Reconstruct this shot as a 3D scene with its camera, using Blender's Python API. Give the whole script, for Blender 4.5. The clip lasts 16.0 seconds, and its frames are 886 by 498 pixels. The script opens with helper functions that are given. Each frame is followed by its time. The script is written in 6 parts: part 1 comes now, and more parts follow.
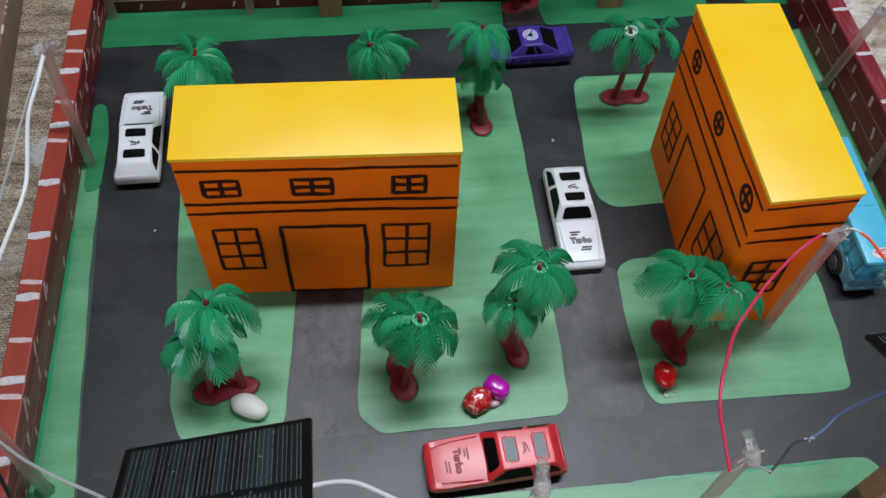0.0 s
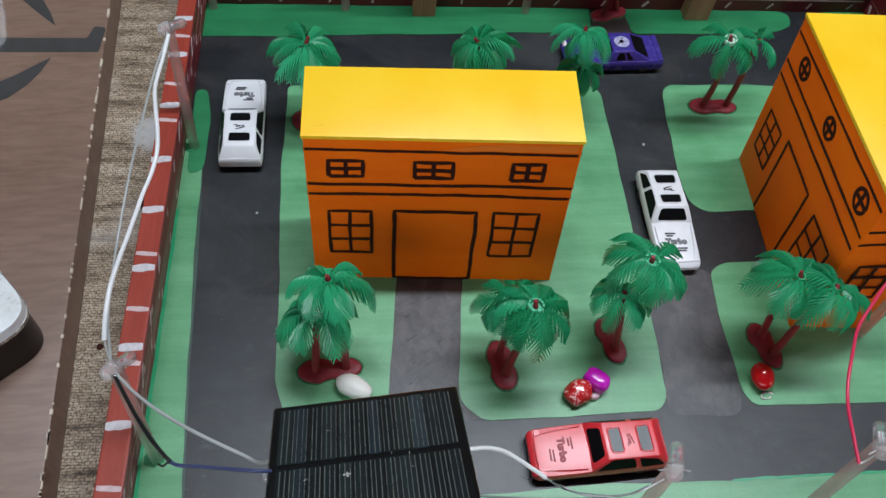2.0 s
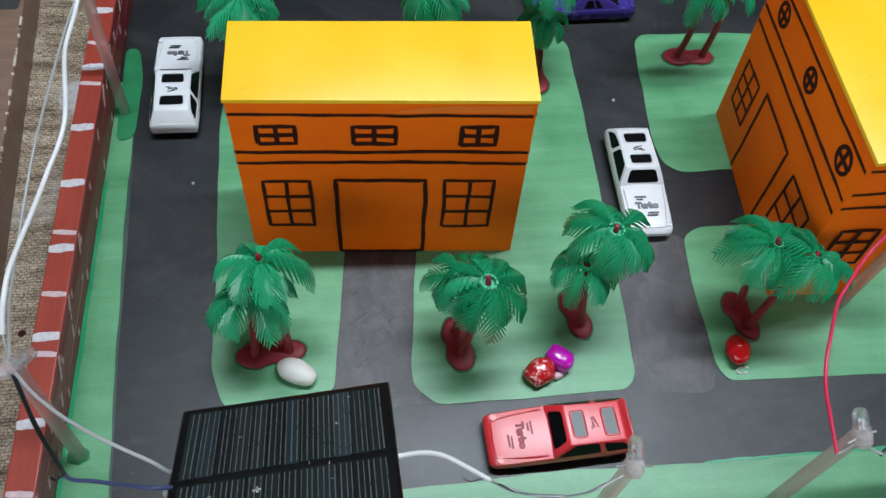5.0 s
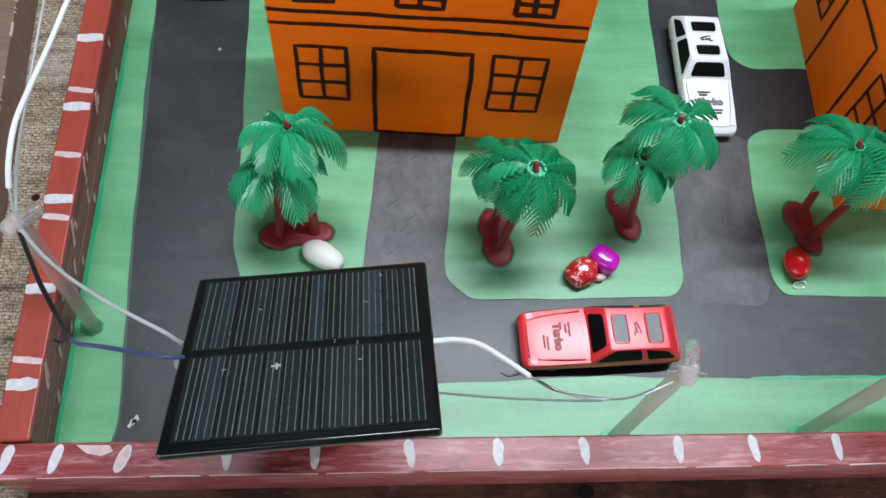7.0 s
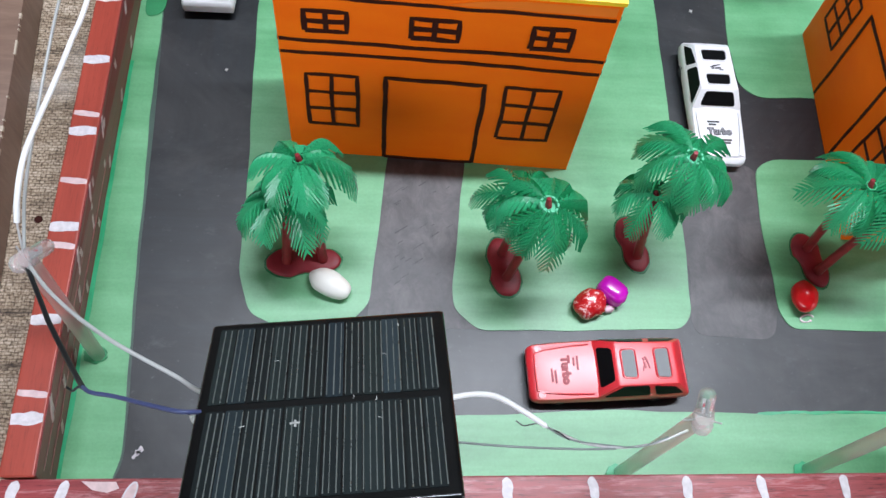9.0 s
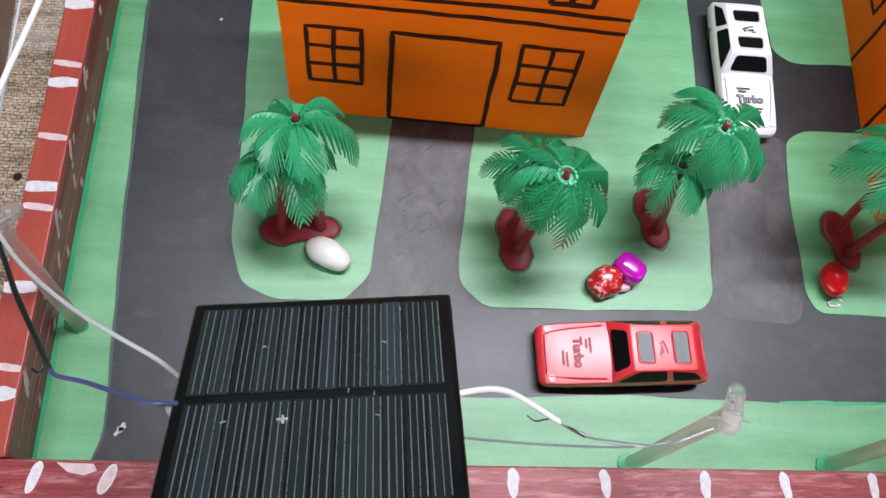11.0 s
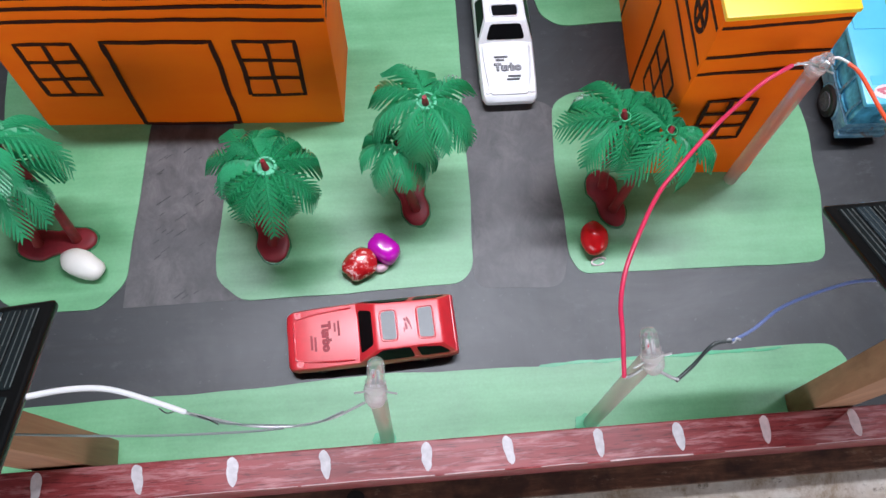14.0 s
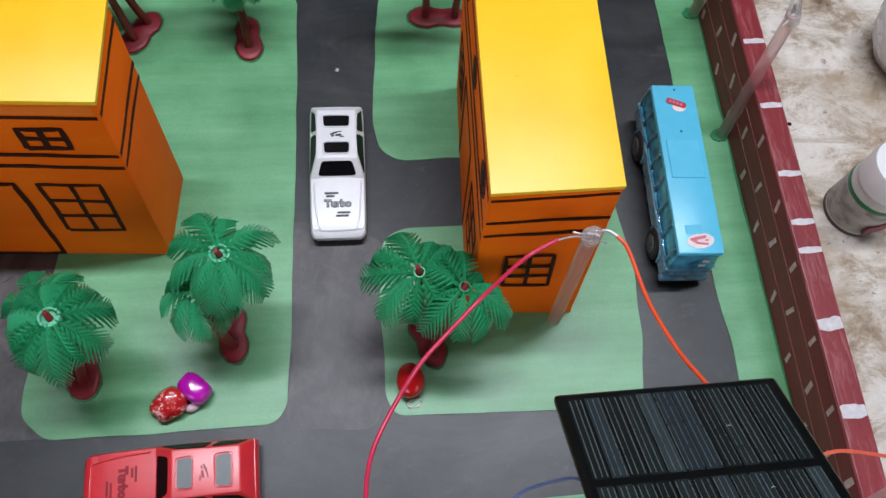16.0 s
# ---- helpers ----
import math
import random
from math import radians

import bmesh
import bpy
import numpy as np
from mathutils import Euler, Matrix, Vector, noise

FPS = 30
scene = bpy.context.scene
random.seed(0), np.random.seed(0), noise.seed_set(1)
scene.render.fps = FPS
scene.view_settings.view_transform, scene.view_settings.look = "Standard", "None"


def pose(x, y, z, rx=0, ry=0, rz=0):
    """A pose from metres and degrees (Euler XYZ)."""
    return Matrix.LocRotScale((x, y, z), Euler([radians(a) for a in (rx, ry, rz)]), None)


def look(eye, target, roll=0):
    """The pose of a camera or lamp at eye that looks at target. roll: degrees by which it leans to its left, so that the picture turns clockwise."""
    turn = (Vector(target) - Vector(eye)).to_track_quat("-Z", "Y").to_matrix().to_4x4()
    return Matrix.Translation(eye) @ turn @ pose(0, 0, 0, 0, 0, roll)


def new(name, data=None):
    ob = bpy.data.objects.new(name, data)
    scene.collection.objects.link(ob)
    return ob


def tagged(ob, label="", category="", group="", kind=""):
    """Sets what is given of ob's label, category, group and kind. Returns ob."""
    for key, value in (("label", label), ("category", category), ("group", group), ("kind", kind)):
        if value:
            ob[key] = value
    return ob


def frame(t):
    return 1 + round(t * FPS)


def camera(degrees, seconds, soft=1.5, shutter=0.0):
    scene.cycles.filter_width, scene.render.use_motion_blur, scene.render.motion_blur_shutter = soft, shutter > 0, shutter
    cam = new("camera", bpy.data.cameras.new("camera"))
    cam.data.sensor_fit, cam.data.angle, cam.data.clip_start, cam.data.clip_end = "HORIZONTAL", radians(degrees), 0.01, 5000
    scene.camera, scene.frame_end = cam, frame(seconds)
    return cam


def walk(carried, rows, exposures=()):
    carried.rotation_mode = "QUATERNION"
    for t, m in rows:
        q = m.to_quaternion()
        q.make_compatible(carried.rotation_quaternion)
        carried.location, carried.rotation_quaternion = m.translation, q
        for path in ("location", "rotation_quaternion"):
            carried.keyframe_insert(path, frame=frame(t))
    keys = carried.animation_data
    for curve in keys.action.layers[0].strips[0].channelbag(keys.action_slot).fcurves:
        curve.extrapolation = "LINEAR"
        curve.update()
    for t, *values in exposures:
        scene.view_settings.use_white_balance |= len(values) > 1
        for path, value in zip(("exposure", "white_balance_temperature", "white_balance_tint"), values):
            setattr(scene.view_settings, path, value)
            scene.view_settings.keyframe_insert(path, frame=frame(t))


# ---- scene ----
cam = camera(57.66, 16.0)
PATH = [
    (0, (0.03296, -0.22146, 0.40347), (0.14686, 0.29107, -0.44761), 6.848),
    (0.5, (0.03449, -0.22720, 0.40540), (0.13953, 0.29654, -0.43998), 5.541),
    (1, (0.02588, -0.23396, 0.39507), (0.13035, 0.29065, -0.44984), 6.296),
    (1.5, (0.00481, -0.23892, 0.39420), (0.09670, 0.29190, -0.44829), 6.782),
    (2, (-0.02148, -0.23487, 0.39452), (0.08623, 0.30364, -0.44119), 8.422),
    (2.5, (-0.06376, -0.22464, 0.38999), (0.08718, 0.31982, -0.43511), 10.593),
    (3, (-0.10617, -0.22006, 0.38248), (0.08754, 0.31629, -0.43899), 13.598),
    (3.5, (-0.11082, -0.21079, 0.37590), (0.11133, 0.30060, -0.45424), 15.773),
    (4, (-0.08082, -0.19839, 0.38070), (0.13206, 0.31786, -0.44887), 15.129),
    (4.5, (-0.03337, -0.20140, 0.38461), (0.15613, 0.33011, -0.44097), 13.508),
    (5, (0.00355, -0.21156, 0.37153), (0.11956, 0.27831, -0.49251), 8.998),
    (5.2, (0.01441, -0.20984, 0.36501), (0.12543, 0.25483, -0.51349), 8.543),
    (7.3, (-0.00413, -0.20930, 0.33988), (0.07786, 0.18425, -0.57576), 11.584),
    (7.5, (-0.00586, -0.20933, 0.34084), (0.08893, 0.18115, -0.57488), 13.567),
    (8, (-0.00504, -0.20663, 0.34320), (0.09287, 0.17601, -0.57550), 14.290),
    (8.5, (-0.00879, -0.19919, 0.34378), (0.08810, 0.19004, -0.57225), 13.876),
    (10.8, (-0.00833, -0.18101, 0.32767), (0.08847, 0.16852, -0.60424), 16.740),
    (11, (-0.00810, -0.17936, 0.32311), (0.08676, 0.16172, -0.61213), 16.876),
    (11.5, (-0.00791, -0.17375, 0.31499), (0.08555, 0.14324, -0.62882), 17.770),
    (12, (-0.00650, -0.17374, 0.31154), (0.07494, 0.12008, -0.64084), 16.695),
    (12.5, (0.00635, -0.17536, 0.31525), (0.08244, 0.09961, -0.64319), 16.037),
    (13, (0.04802, -0.17404, 0.32770), (0.11532, 0.11855, -0.62616), 9.720),
    (13.5, (0.07911, -0.18134, 0.33038), (0.14506, 0.12771, -0.61837), 7.111),
    (14, (0.10696, -0.18478, 0.33568), (0.17254, 0.14044, -0.60769), 7.153),
    (14.5, (0.14446, -0.19335, 0.34261), (0.22294, 0.16266, -0.58857), 9.298),
    (15, (0.17527, -0.21039, 0.35202), (0.25690, 0.15752, -0.57426), 10.280),
    (15.5, (0.18369, -0.20184, 0.36410), (0.26225, 0.19785, -0.54918), 9.003),
    (16, (0.17780, -0.15610, 0.35379), (0.27748, 0.23285, -0.56206), 11.230),
]
walk(cam, [(t, look(eye, target, roll)) for t, eye, target, roll in PATH],
     [(0.0, -0.36, 6180, 4.5), (1.5, -0.28, 6180, 5), (3.0, -0.12, 6050, 4), (4.8, -0.13, 6030, 1.5), (7.3, 0.28, 6120, 3.5), (8.7, 0.39, 6150, 7.5),
      (11.0, 0.37, 6450, 11.5), (12.5, 0.46, 6530, 11), (14.0, 0.25, 6230, 12), (15.0, 0.07, 6250, 11), (16.0, -0.22, 6280, 9)])


from mathutils.geometry import tessellate_polygon


# ---- light ----
def srgb(r, g, b):
    return tuple(((c / 255) / 12.92 if c <= 10 else ((c / 255 + 0.055) / 1.055) ** 2.4) for c in (r, g, b)) + (1.0,)


world = bpy.data.worlds.new("room_world")
scene.world = world
world.use_nodes = True
world.node_tree.nodes["Background"].inputs["Color"].default_value = (0.9, 0.95, 1.0, 1)
world.node_tree.nodes["Background"].inputs["Strength"].default_value = 0.035


def area_lamp(name, place, target, size_x, size_y, watts, colour):
    data = bpy.data.lights.new(name, "AREA")
    data.shape, data.size, data.size_y, data.energy, data.color = "RECTANGLE", size_x, size_y, watts, colour
    ob = new(name, data)
    ob.matrix_world = look(place, target)
    return ob


area_lamp("ceiling_tube_lamp", (0.30, 0.23, 1.35), (0.30, 0.23, 0.0), 1.1, 0.05, 22.6, (0.905, 0.925, 1.0))
# Added fill from the right, no window known; brightens the right-facing house walls.
area_lamp("side_fill_light", (1.50, -1.15, 0.46), (0.15, 0.0, 0.02), 1.2, 0.8, 8.6, (0.90, 0.925, 1.0))
# Added broad fill for the house fronts, standing in for diffuse room light.
area_lamp("front_fill_light", (-0.60, -1.70, 0.54), (0.15, 0.0, 0.02), 4.4, 1.06, 54.0, (0.895, 0.925, 1.0))
# Added lamp behind, no window known; gives the panel's grid lines a reflection.
area_lamp("back_fill_light", (-0.22, 2.16, 0.95), (0.0, 0.0, 0.1), 1.5, 1.1, 0.6, (0.86, 0.94, 1.0))


# ---- materials ----
class Mat:
    """Short way to write node materials."""

    def __init__(self, name, rough=0.5, metal=0.0, **extra):
        self.m = bpy.data.materials.new(name)
        self.m.use_nodes = True
        self.t = self.m.node_tree
        self.b = self.t.nodes["Principled BSDF"]
        self.b.inputs["Roughness"].default_value = rough
        self.b.inputs["Metallic"].default_value = metal
        for key, value in extra.items():
            self.b.inputs[key.replace("_", " ")].default_value = value
        self.co = self.t.nodes.new("ShaderNodeTexCoord").outputs["Object"]

    def node(self, kind, **values):
        n = self.t.nodes.new(kind)
        for key, value in values.items():
            n.inputs[key].default_value = value
        return n

    def link(self, a, b):
        self.t.links.new(a, b)

    def scaled(self, sx, sy, sz):
        n = self.node("ShaderNodeMapping")
        n.inputs["Scale"].default_value = (sx, sy, sz)
        self.link(self.co, n.inputs["Vector"])
        return n.outputs["Vector"]

    def noise(self, scale, stretch=(1, 1, 1), detail=4.0, rough=0.6, distort=0.0):
        n = self.node("ShaderNodeTexNoise", Scale=scale, Detail=detail, Roughness=rough, Distortion=distort)
        self.link(self.scaled(*stretch), n.inputs["Vector"])
        return n.outputs["Fac"]

    def ramp(self, fac, stops):
        n = self.node("ShaderNodeValToRGB")
        while len(n.color_ramp.elements) < len(stops):
            n.color_ramp.elements.new(0.5)
        for e, (p, c) in zip(n.color_ramp.elements, stops):
            e.position, e.color = p, c
        self.link(fac, n.inputs["Fac"])
        return n.outputs["Color"]

    def mix(self, fac, a, b, blend="MIX"):
        n = self.t.nodes.new("ShaderNodeMix")
        n.data_type, n.blend_type = "RGBA", blend
        for slot, value in ((0, fac), (6, a), (7, b)):
            if isinstance(value, (int, float, tuple)):
                n.inputs[slot].default_value = value
            else:
                self.link(value, n.inputs[slot])
        return n.outputs[2]

    def colour(self, out):
        if isinstance(out, tuple):
            self.b.inputs["Base Color"].default_value = out
        else:
            self.link(out, self.b.inputs["Base Color"])
        return self

    def bump(self, fac, strength=0.2, distance=0.0005):
        n = self.node("ShaderNodeBump", Strength=strength, Distance=distance)
        self.link(fac, n.inputs["Height"])
        self.link(n.outputs["Normal"], self.b.inputs["Normal"])
        return self

    def roughness(self, fac, low, high):
        n = self.node("ShaderNodeMapRange")
        n.inputs["To Min"].default_value, n.inputs["To Max"].default_value = low, high
        self.link(fac, n.inputs["Value"])
        self.link(n.outputs["Result"], self.b.inputs["Roughness"])
        return self


def painted(name, dark, light, rough=0.45, streak=(30, 260, 1), fine=900, bump=0.15, amount=(0.35, 0.7), coat=0.0, grit=0.06, gloss=0.5):
    """Brushed poster paint: streaks, blotches and a fine grain."""
    m = Mat(name, rough, Coat_Weight=coat, Coat_Roughness=0.32, Specular_IOR_Level=gloss)
    streaks, blotch, grain = m.noise(1.0, streak, 5), m.noise(22, detail=3), m.noise(fine, detail=2)
    c = m.ramp(streaks, [(amount[0], dark), (amount[1], light)])
    c2 = m.ramp(blotch, [(0.3, dark), (0.65, light)])
    c = m.mix(0.5, c, c2)
    c = m.mix(grit, c, m.ramp(grain, [(0.3, (0, 0, 0, 1)), (0.7, (1, 1, 1, 1))]), "OVERLAY")
    m.colour(c).bump(streaks, bump, 0.0003).roughness(blotch, rough - 0.1, rough + 0.15)
    return m.m


def plain(name, colour, rough=0.4, metal=0.0, vary=0.12, scale=120, **extra):
    """Moulded plastic, ink or wire: one colour with slight wear."""
    m = Mat(name, rough, metal, **extra)
    n = m.noise(scale, detail=3)
    a = tuple(c * (1 - vary) for c in colour[:3]) + (1,)
    b = tuple(min(1, c * (1 + vary)) for c in colour[:3]) + (1,)
    m.colour(m.ramp(n, [(0.3, a), (0.7, b)])).roughness(n, max(0.02, rough - 0.08), rough + 0.1)
    return m.m


# Brush streaks, darkened so the colour also carries the lawn's shadow bands.
GRASS = painted("light_green_poster_paint", srgb(74, 140, 90), srgb(120, 184, 134), 0.42, (9, 90, 1), coat=0.25)
GRASS_DEEP = painted("deep_green_poster_paint", srgb(26, 106, 62), srgb(46, 134, 82), 0.45, (14, 120, 1))
GRASS_SEAM = painted("emerald_paint_seam", srgb(24, 140, 84), srgb(70, 186, 132), 0.35, (60, 60, 60))


def road_material():
    """Charcoal paint, brushed both ways, with chalky dry patches."""
    m = Mat("charcoal_road_paint", 0.44, Coat_Weight=0.18, Coat_Roughness=0.34)
    across, along, blotch, fine = m.noise(1.0, (8, 95, 1), 6, 0.7), m.noise(1.0, (110, 9, 1), 6, 0.7), m.noise(13, detail=5, rough=0.65, distort=0.6), m.noise(420, detail=3)
    c = m.mix(m.ramp(blotch, [(0.42, (0, 0, 0, 1)), (0.58, (1, 1, 1, 1))]), m.ramp(across, [(0.3, srgb(6, 8, 11)), (0.75, srgb(29, 35, 41))]), m.ramp(along, [(0.3, srgb(6, 8, 10)), (0.75, srgb(28, 33, 38))]))
    c = m.mix(m.ramp(m.noise(1.0, (34, 60, 1), 6, 0.75), [(0.60, (0, 0, 0, 1)), (0.78, (0.45, 0.45, 0.45, 1))]), c, srgb(92, 92, 96))
    c = m.mix(m.ramp(m.noise(1.0, (11, 17, 1), 5, 0.7, 0.8), [(0.46, (0, 0, 0, 1)), (0.66, (0.42, 0.42, 0.42, 1))]), c, srgb(70, 69, 69))
    c = m.mix(m.ramp(fine, [(0.66, (0, 0, 0, 1)), (0.76, (0.35, 0.35, 0.35, 1))]), c, srgb(104, 104, 108))
    m.colour(c).bump(across, 0.15, 0.0003).roughness(blotch, 0.32, 0.60)
    return m.m


ROAD = road_material()
def grey_paint():
    """Thin grey road paint, scrubbed on with a dry brush."""
    m = Mat("thin_grey_road_paint", 0.48, Coat_Weight=0.18, Coat_Roughness=0.36)
    scrub, blotch = m.noise(1.0, (90, 60, 1), 7, 0.75, 0.5), m.noise(26, detail=6, rough=0.7, distort=0.5)
    c = m.ramp(scrub, [(0.30, srgb(42, 41, 43)), (0.50, srgb(74, 71, 72)), (0.72, srgb(98, 95, 95))])
    c = m.mix(m.ramp(blotch, [(0.38, (0.6, 0.6, 0.6, 1)), (0.56, (0, 0, 0, 1))]), c, srgb(50, 49, 52))
    m.colour(c).bump(scrub, 0.2, 0.0003).roughness(blotch, 0.4, 0.62)
    return m.m


ROAD_GREY = grey_paint()
DRY_EDGE = painted("thin_grey_green_paint", srgb(50, 66, 60), srgb(74, 98, 86), 0.4, (40, 40, 1))
ROAD_BROWN = painted("brown_black_paint", srgb(40, 30, 28), srgb(64, 50, 46), 0.5)
ORANGE = painted("orange_card", srgb(244, 102, 0), srgb(252, 119, 3), 0.6, (25, 25, 60), bump=0.03, grit=0.02, gloss=0.15)
YELLOW = painted("yellow_card", srgb(252, 195, 18), srgb(255, 212, 44), 0.36, (26, 26, 26), bump=0.03, grit=0.02)
INK = plain("dark_brown_marker_ink", srgb(54, 15, 7), 0.65, Specular_IOR_Level=0.2)
WHITE_PAINT = plain("white_brush_paint", srgb(206, 200, 203), 0.55, vary=0.14, scale=420)
LINE_PAINT = plain("thin_dusty_pink_line", srgb(136, 76, 74), 0.55, vary=0.3, scale=220)
PINK_PAINT = plain("thin_pinkish_white_paint", srgb(206, 180, 180), 0.55, vary=0.16, scale=260)


def red_wood(name, dark, light, along, pore=0.35, gloss=0.36, worn=0.0):
    m = Mat(name, 0.45, Coat_Weight=0.3 if gloss < 0.3 else 0.0, Coat_Roughness=0.22)
    stretch = (18, 420, 420) if along == "x" else (420, 18, 420)
    grain, blotch = m.noise(1.0, stretch, 6, 0.65), m.noise(14, detail=3)
    c = m.ramp(grain, [(0.28, dark), (0.62, light)])
    c = m.mix(0.45, c, m.ramp(blotch, [(0.3, dark), (0.7, light)]))
    pores = m.noise(1.0, (110, 1500, 1500) if along == "x" else (1500, 110, 1500), 4, 0.7)
    c = m.mix(m.ramp(pores, [(0.36, (pore, pore, pore, 1)), (0.46, (0, 0, 0, 1))]), c, tuple(0.55 * v for v in dark[:3]) + (1.0,))
    if worn:
        rubbed = m.noise(1.0, (42, 330, 330) if along == "x" else (330, 42, 330), 6, 0.72, 0.4)
        c = m.mix(m.ramp(rubbed, [(0.50, (0, 0, 0, 1)), (0.62, (worn, worn, worn, 1))]), c, srgb(208, 150, 152))
    m.colour(c).bump(grain, 0.2, 0.0002).roughness(blotch, gloss, gloss + 0.2)
    return m.m


FENCE_FRONT = red_wood("crimson_stained_wood", srgb(100, 22, 28), srgb(160, 64, 66), "x", 0.9, 0.28, 0.5)
FENCE_LEFT = red_wood("brick_red_painted_wood", srgb(138, 48, 34), srgb(168, 66, 48), "y")
FENCE_RIGHT = red_wood("maroon_painted_wood", srgb(114, 18, 29), srgb(142, 38, 46), "y", worn=0.22)
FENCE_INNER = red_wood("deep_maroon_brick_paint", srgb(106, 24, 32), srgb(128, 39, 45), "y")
FENCE_BACK = red_wood("dark_maroon_painted_wood", srgb(84, 17, 24), srgb(106, 28, 34), "x")


def bare_wood(name, dark, mid, light, stretch, rough=0.6):
    m = Mat(name, rough)
    grain, blotch = m.noise(1.0, stretch, 7, 0.65, 0.4), m.noise(9, detail=4)
    c = m.ramp(grain, [(0.25, dark), (0.5, mid), (0.75, light)])
    c = m.mix(0.3, c, m.ramp(blotch, [(0.3, dark), (0.7, light)]))
    m.colour(c).bump(grain, 0.25, 0.0004).roughness(blotch, rough - 0.12, rough + 0.1)
    return m.m


POST_WOOD = bare_wood("tan_planed_wood", srgb(128, 86, 60), srgb(160, 116, 84), srgb(182, 140, 106), (250, 250, 14))


def ledge_material():
    """Raw plywood edge, stained dark, with pale scuffs and glue."""
    m = Mat("raw_brown_plywood", 0.6)
    grain, blotch, scuff = m.noise(1.0, (46, 300, 300), 7, 0.7, 0.4), m.noise(26, detail=5, rough=0.7), m.noise(1.0, (70, 160, 160), 6, 0.75)
    c = m.ramp(grain, [(0.25, srgb(44, 28, 19)), (0.5, srgb(98, 66, 47)), (0.75, srgb(136, 100, 74))])
    c = m.mix(m.ramp(blotch, [(0.40, (0.75, 0.75, 0.75, 1)), (0.54, (0, 0, 0, 1))]), c, srgb(36, 22, 16))
    c = m.mix(m.ramp(scuff, [(0.58, (0, 0, 0, 1)), (0.72, (0.7, 0.7, 0.7, 1))]), c, srgb(164, 142, 118))
    m.colour(c).bump(grain, 0.3, 0.0004).roughness(blotch, 0.45, 0.75)
    return m.m


LEDGE_WOOD = ledge_material()
SHEET_WOOD = bare_wood("brown_laminate_board", srgb(106, 82, 68), srgb(128, 102, 87), srgb(146, 121, 105), (38, 240, 60), 0.42)


TABLE_TOP = -0.010


def cloth_material():
    """Printed burlap weave that turns into whitewashed, weathered boards further along."""
    m = Mat("printed_burlap_cover", 0.6)
    weft, warp = m.noise(1.0, (330, 1150, 1), 3, 0.6), m.noise(1.0, (1000, 420, 1), 3, 0.6)
    weave = m.mix(0.5, m.ramp(weft, [(0.38, (0, 0, 0, 1)), (0.56, (1, 1, 1, 1))]), m.ramp(warp, [(0.36, (0, 0, 0, 1)), (0.56, (1, 1, 1, 1))]))
    bricks = m.node("ShaderNodeTexBrick", Scale=1.0)
    for key, value in (("Brick Width", 0.0027), ("Row Height", 0.0016), ("Mortar Size", 0.0004), ("Mortar Smooth", 1.0), ("Color1", (1, 1, 1, 1)), ("Color2", (0.55, 0.55, 0.55, 1)), ("Mortar", (0, 0, 0, 1))):
        bricks.inputs[key].default_value = value
    wob = m.node("ShaderNodeTexNoise", Scale=190.0, Detail=3.0)
    m.link(m.co, wob.inputs["Vector"])
    shift = m.node("ShaderNodeVectorMath")
    shift.operation = "MULTIPLY_ADD"
    shift.inputs[1].default_value = (0.0030, 0.0022, 0)
    m.link(wob.outputs["Color"], shift.inputs[0])
    m.link(m.co, shift.inputs[2])
    m.link(shift.outputs[0], bricks.inputs["Vector"])
    weave = m.mix(0.42, weave, bricks.outputs["Color"])
    threads = m.ramp(weave, [(0.10, srgb(58, 46, 36)), (0.45, srgb(150, 132, 110)), (0.85, srgb(226, 212, 192))])
    stains, wide, dark = m.noise(1.0, (22, 150, 1), 7, 0.72), m.noise(11, detail=4), m.noise(34, (1, 2.2, 1), 5, 0.7)
    base = m.mix(1.0, threads, m.ramp(stains, [(0.33, srgb(84, 72, 60)), (0.47, srgb(206, 198, 188)), (0.7, srgb(255, 255, 255))]), "MULTIPLY")
    base = m.mix(m.ramp(dark, [(0.56, (0, 0, 0, 1)), (0.72, (0.75, 0.75, 0.75, 1))]), base, srgb(86, 70, 56))
    base = m.mix(m.ramp(wide, [(0.55, (0, 0, 0, 1)), (0.72, (0.6, 0.6, 0.6, 1))]), base, srgb(206, 200, 192))
    sep = m.node("ShaderNodeSeparateXYZ")
    m.link(m.co, sep.inputs[0])
    side = m.node("ShaderNodeMapRange")
    side.inputs["From Min"].default_value, side.inputs["From Max"].default_value = -0.02, 0.25
    m.link(sep.outputs["X"], side.inputs["Value"])
    front = m.node("ShaderNodeMapRange")
    front.inputs["From Min"].default_value, front.inputs["From Max"].default_value = -0.184, -0.202
    m.link(sep.outputs["Y"], front.inputs["Value"])
    along = m.node("ShaderNodeMapRange")
    along.inputs["From Min"].default_value, along.inputs["From Max"].default_value = -0.11, -0.04
    m.link(sep.outputs["X"], along.inputs["Value"])
    strip = m.node("ShaderNodeMath")
    strip.operation = "MULTIPLY"
    m.link(front.outputs["Result"], strip.inputs[0])
    m.link(along.outputs["Result"], strip.inputs[1])
    chalky = m.node("ShaderNodeMath")
    chalky.operation = "MAXIMUM"
    m.link(strip.outputs[0], chalky.inputs[0])
    m.link(side.outputs["Result"], chalky.inputs[1])
    grain = m.noise(1.0, (16, 60, 1), 7, 0.75, 0.6)
    white = m.ramp(m.noise(34, (1, 1.25, 1), 9, 0.74, 0.4), [(0.33, srgb(104, 82, 62)), (0.43, srgb(170, 152, 132)), (0.52, srgb(212, 203, 192)), (0.70, srgb(232, 226, 218))])
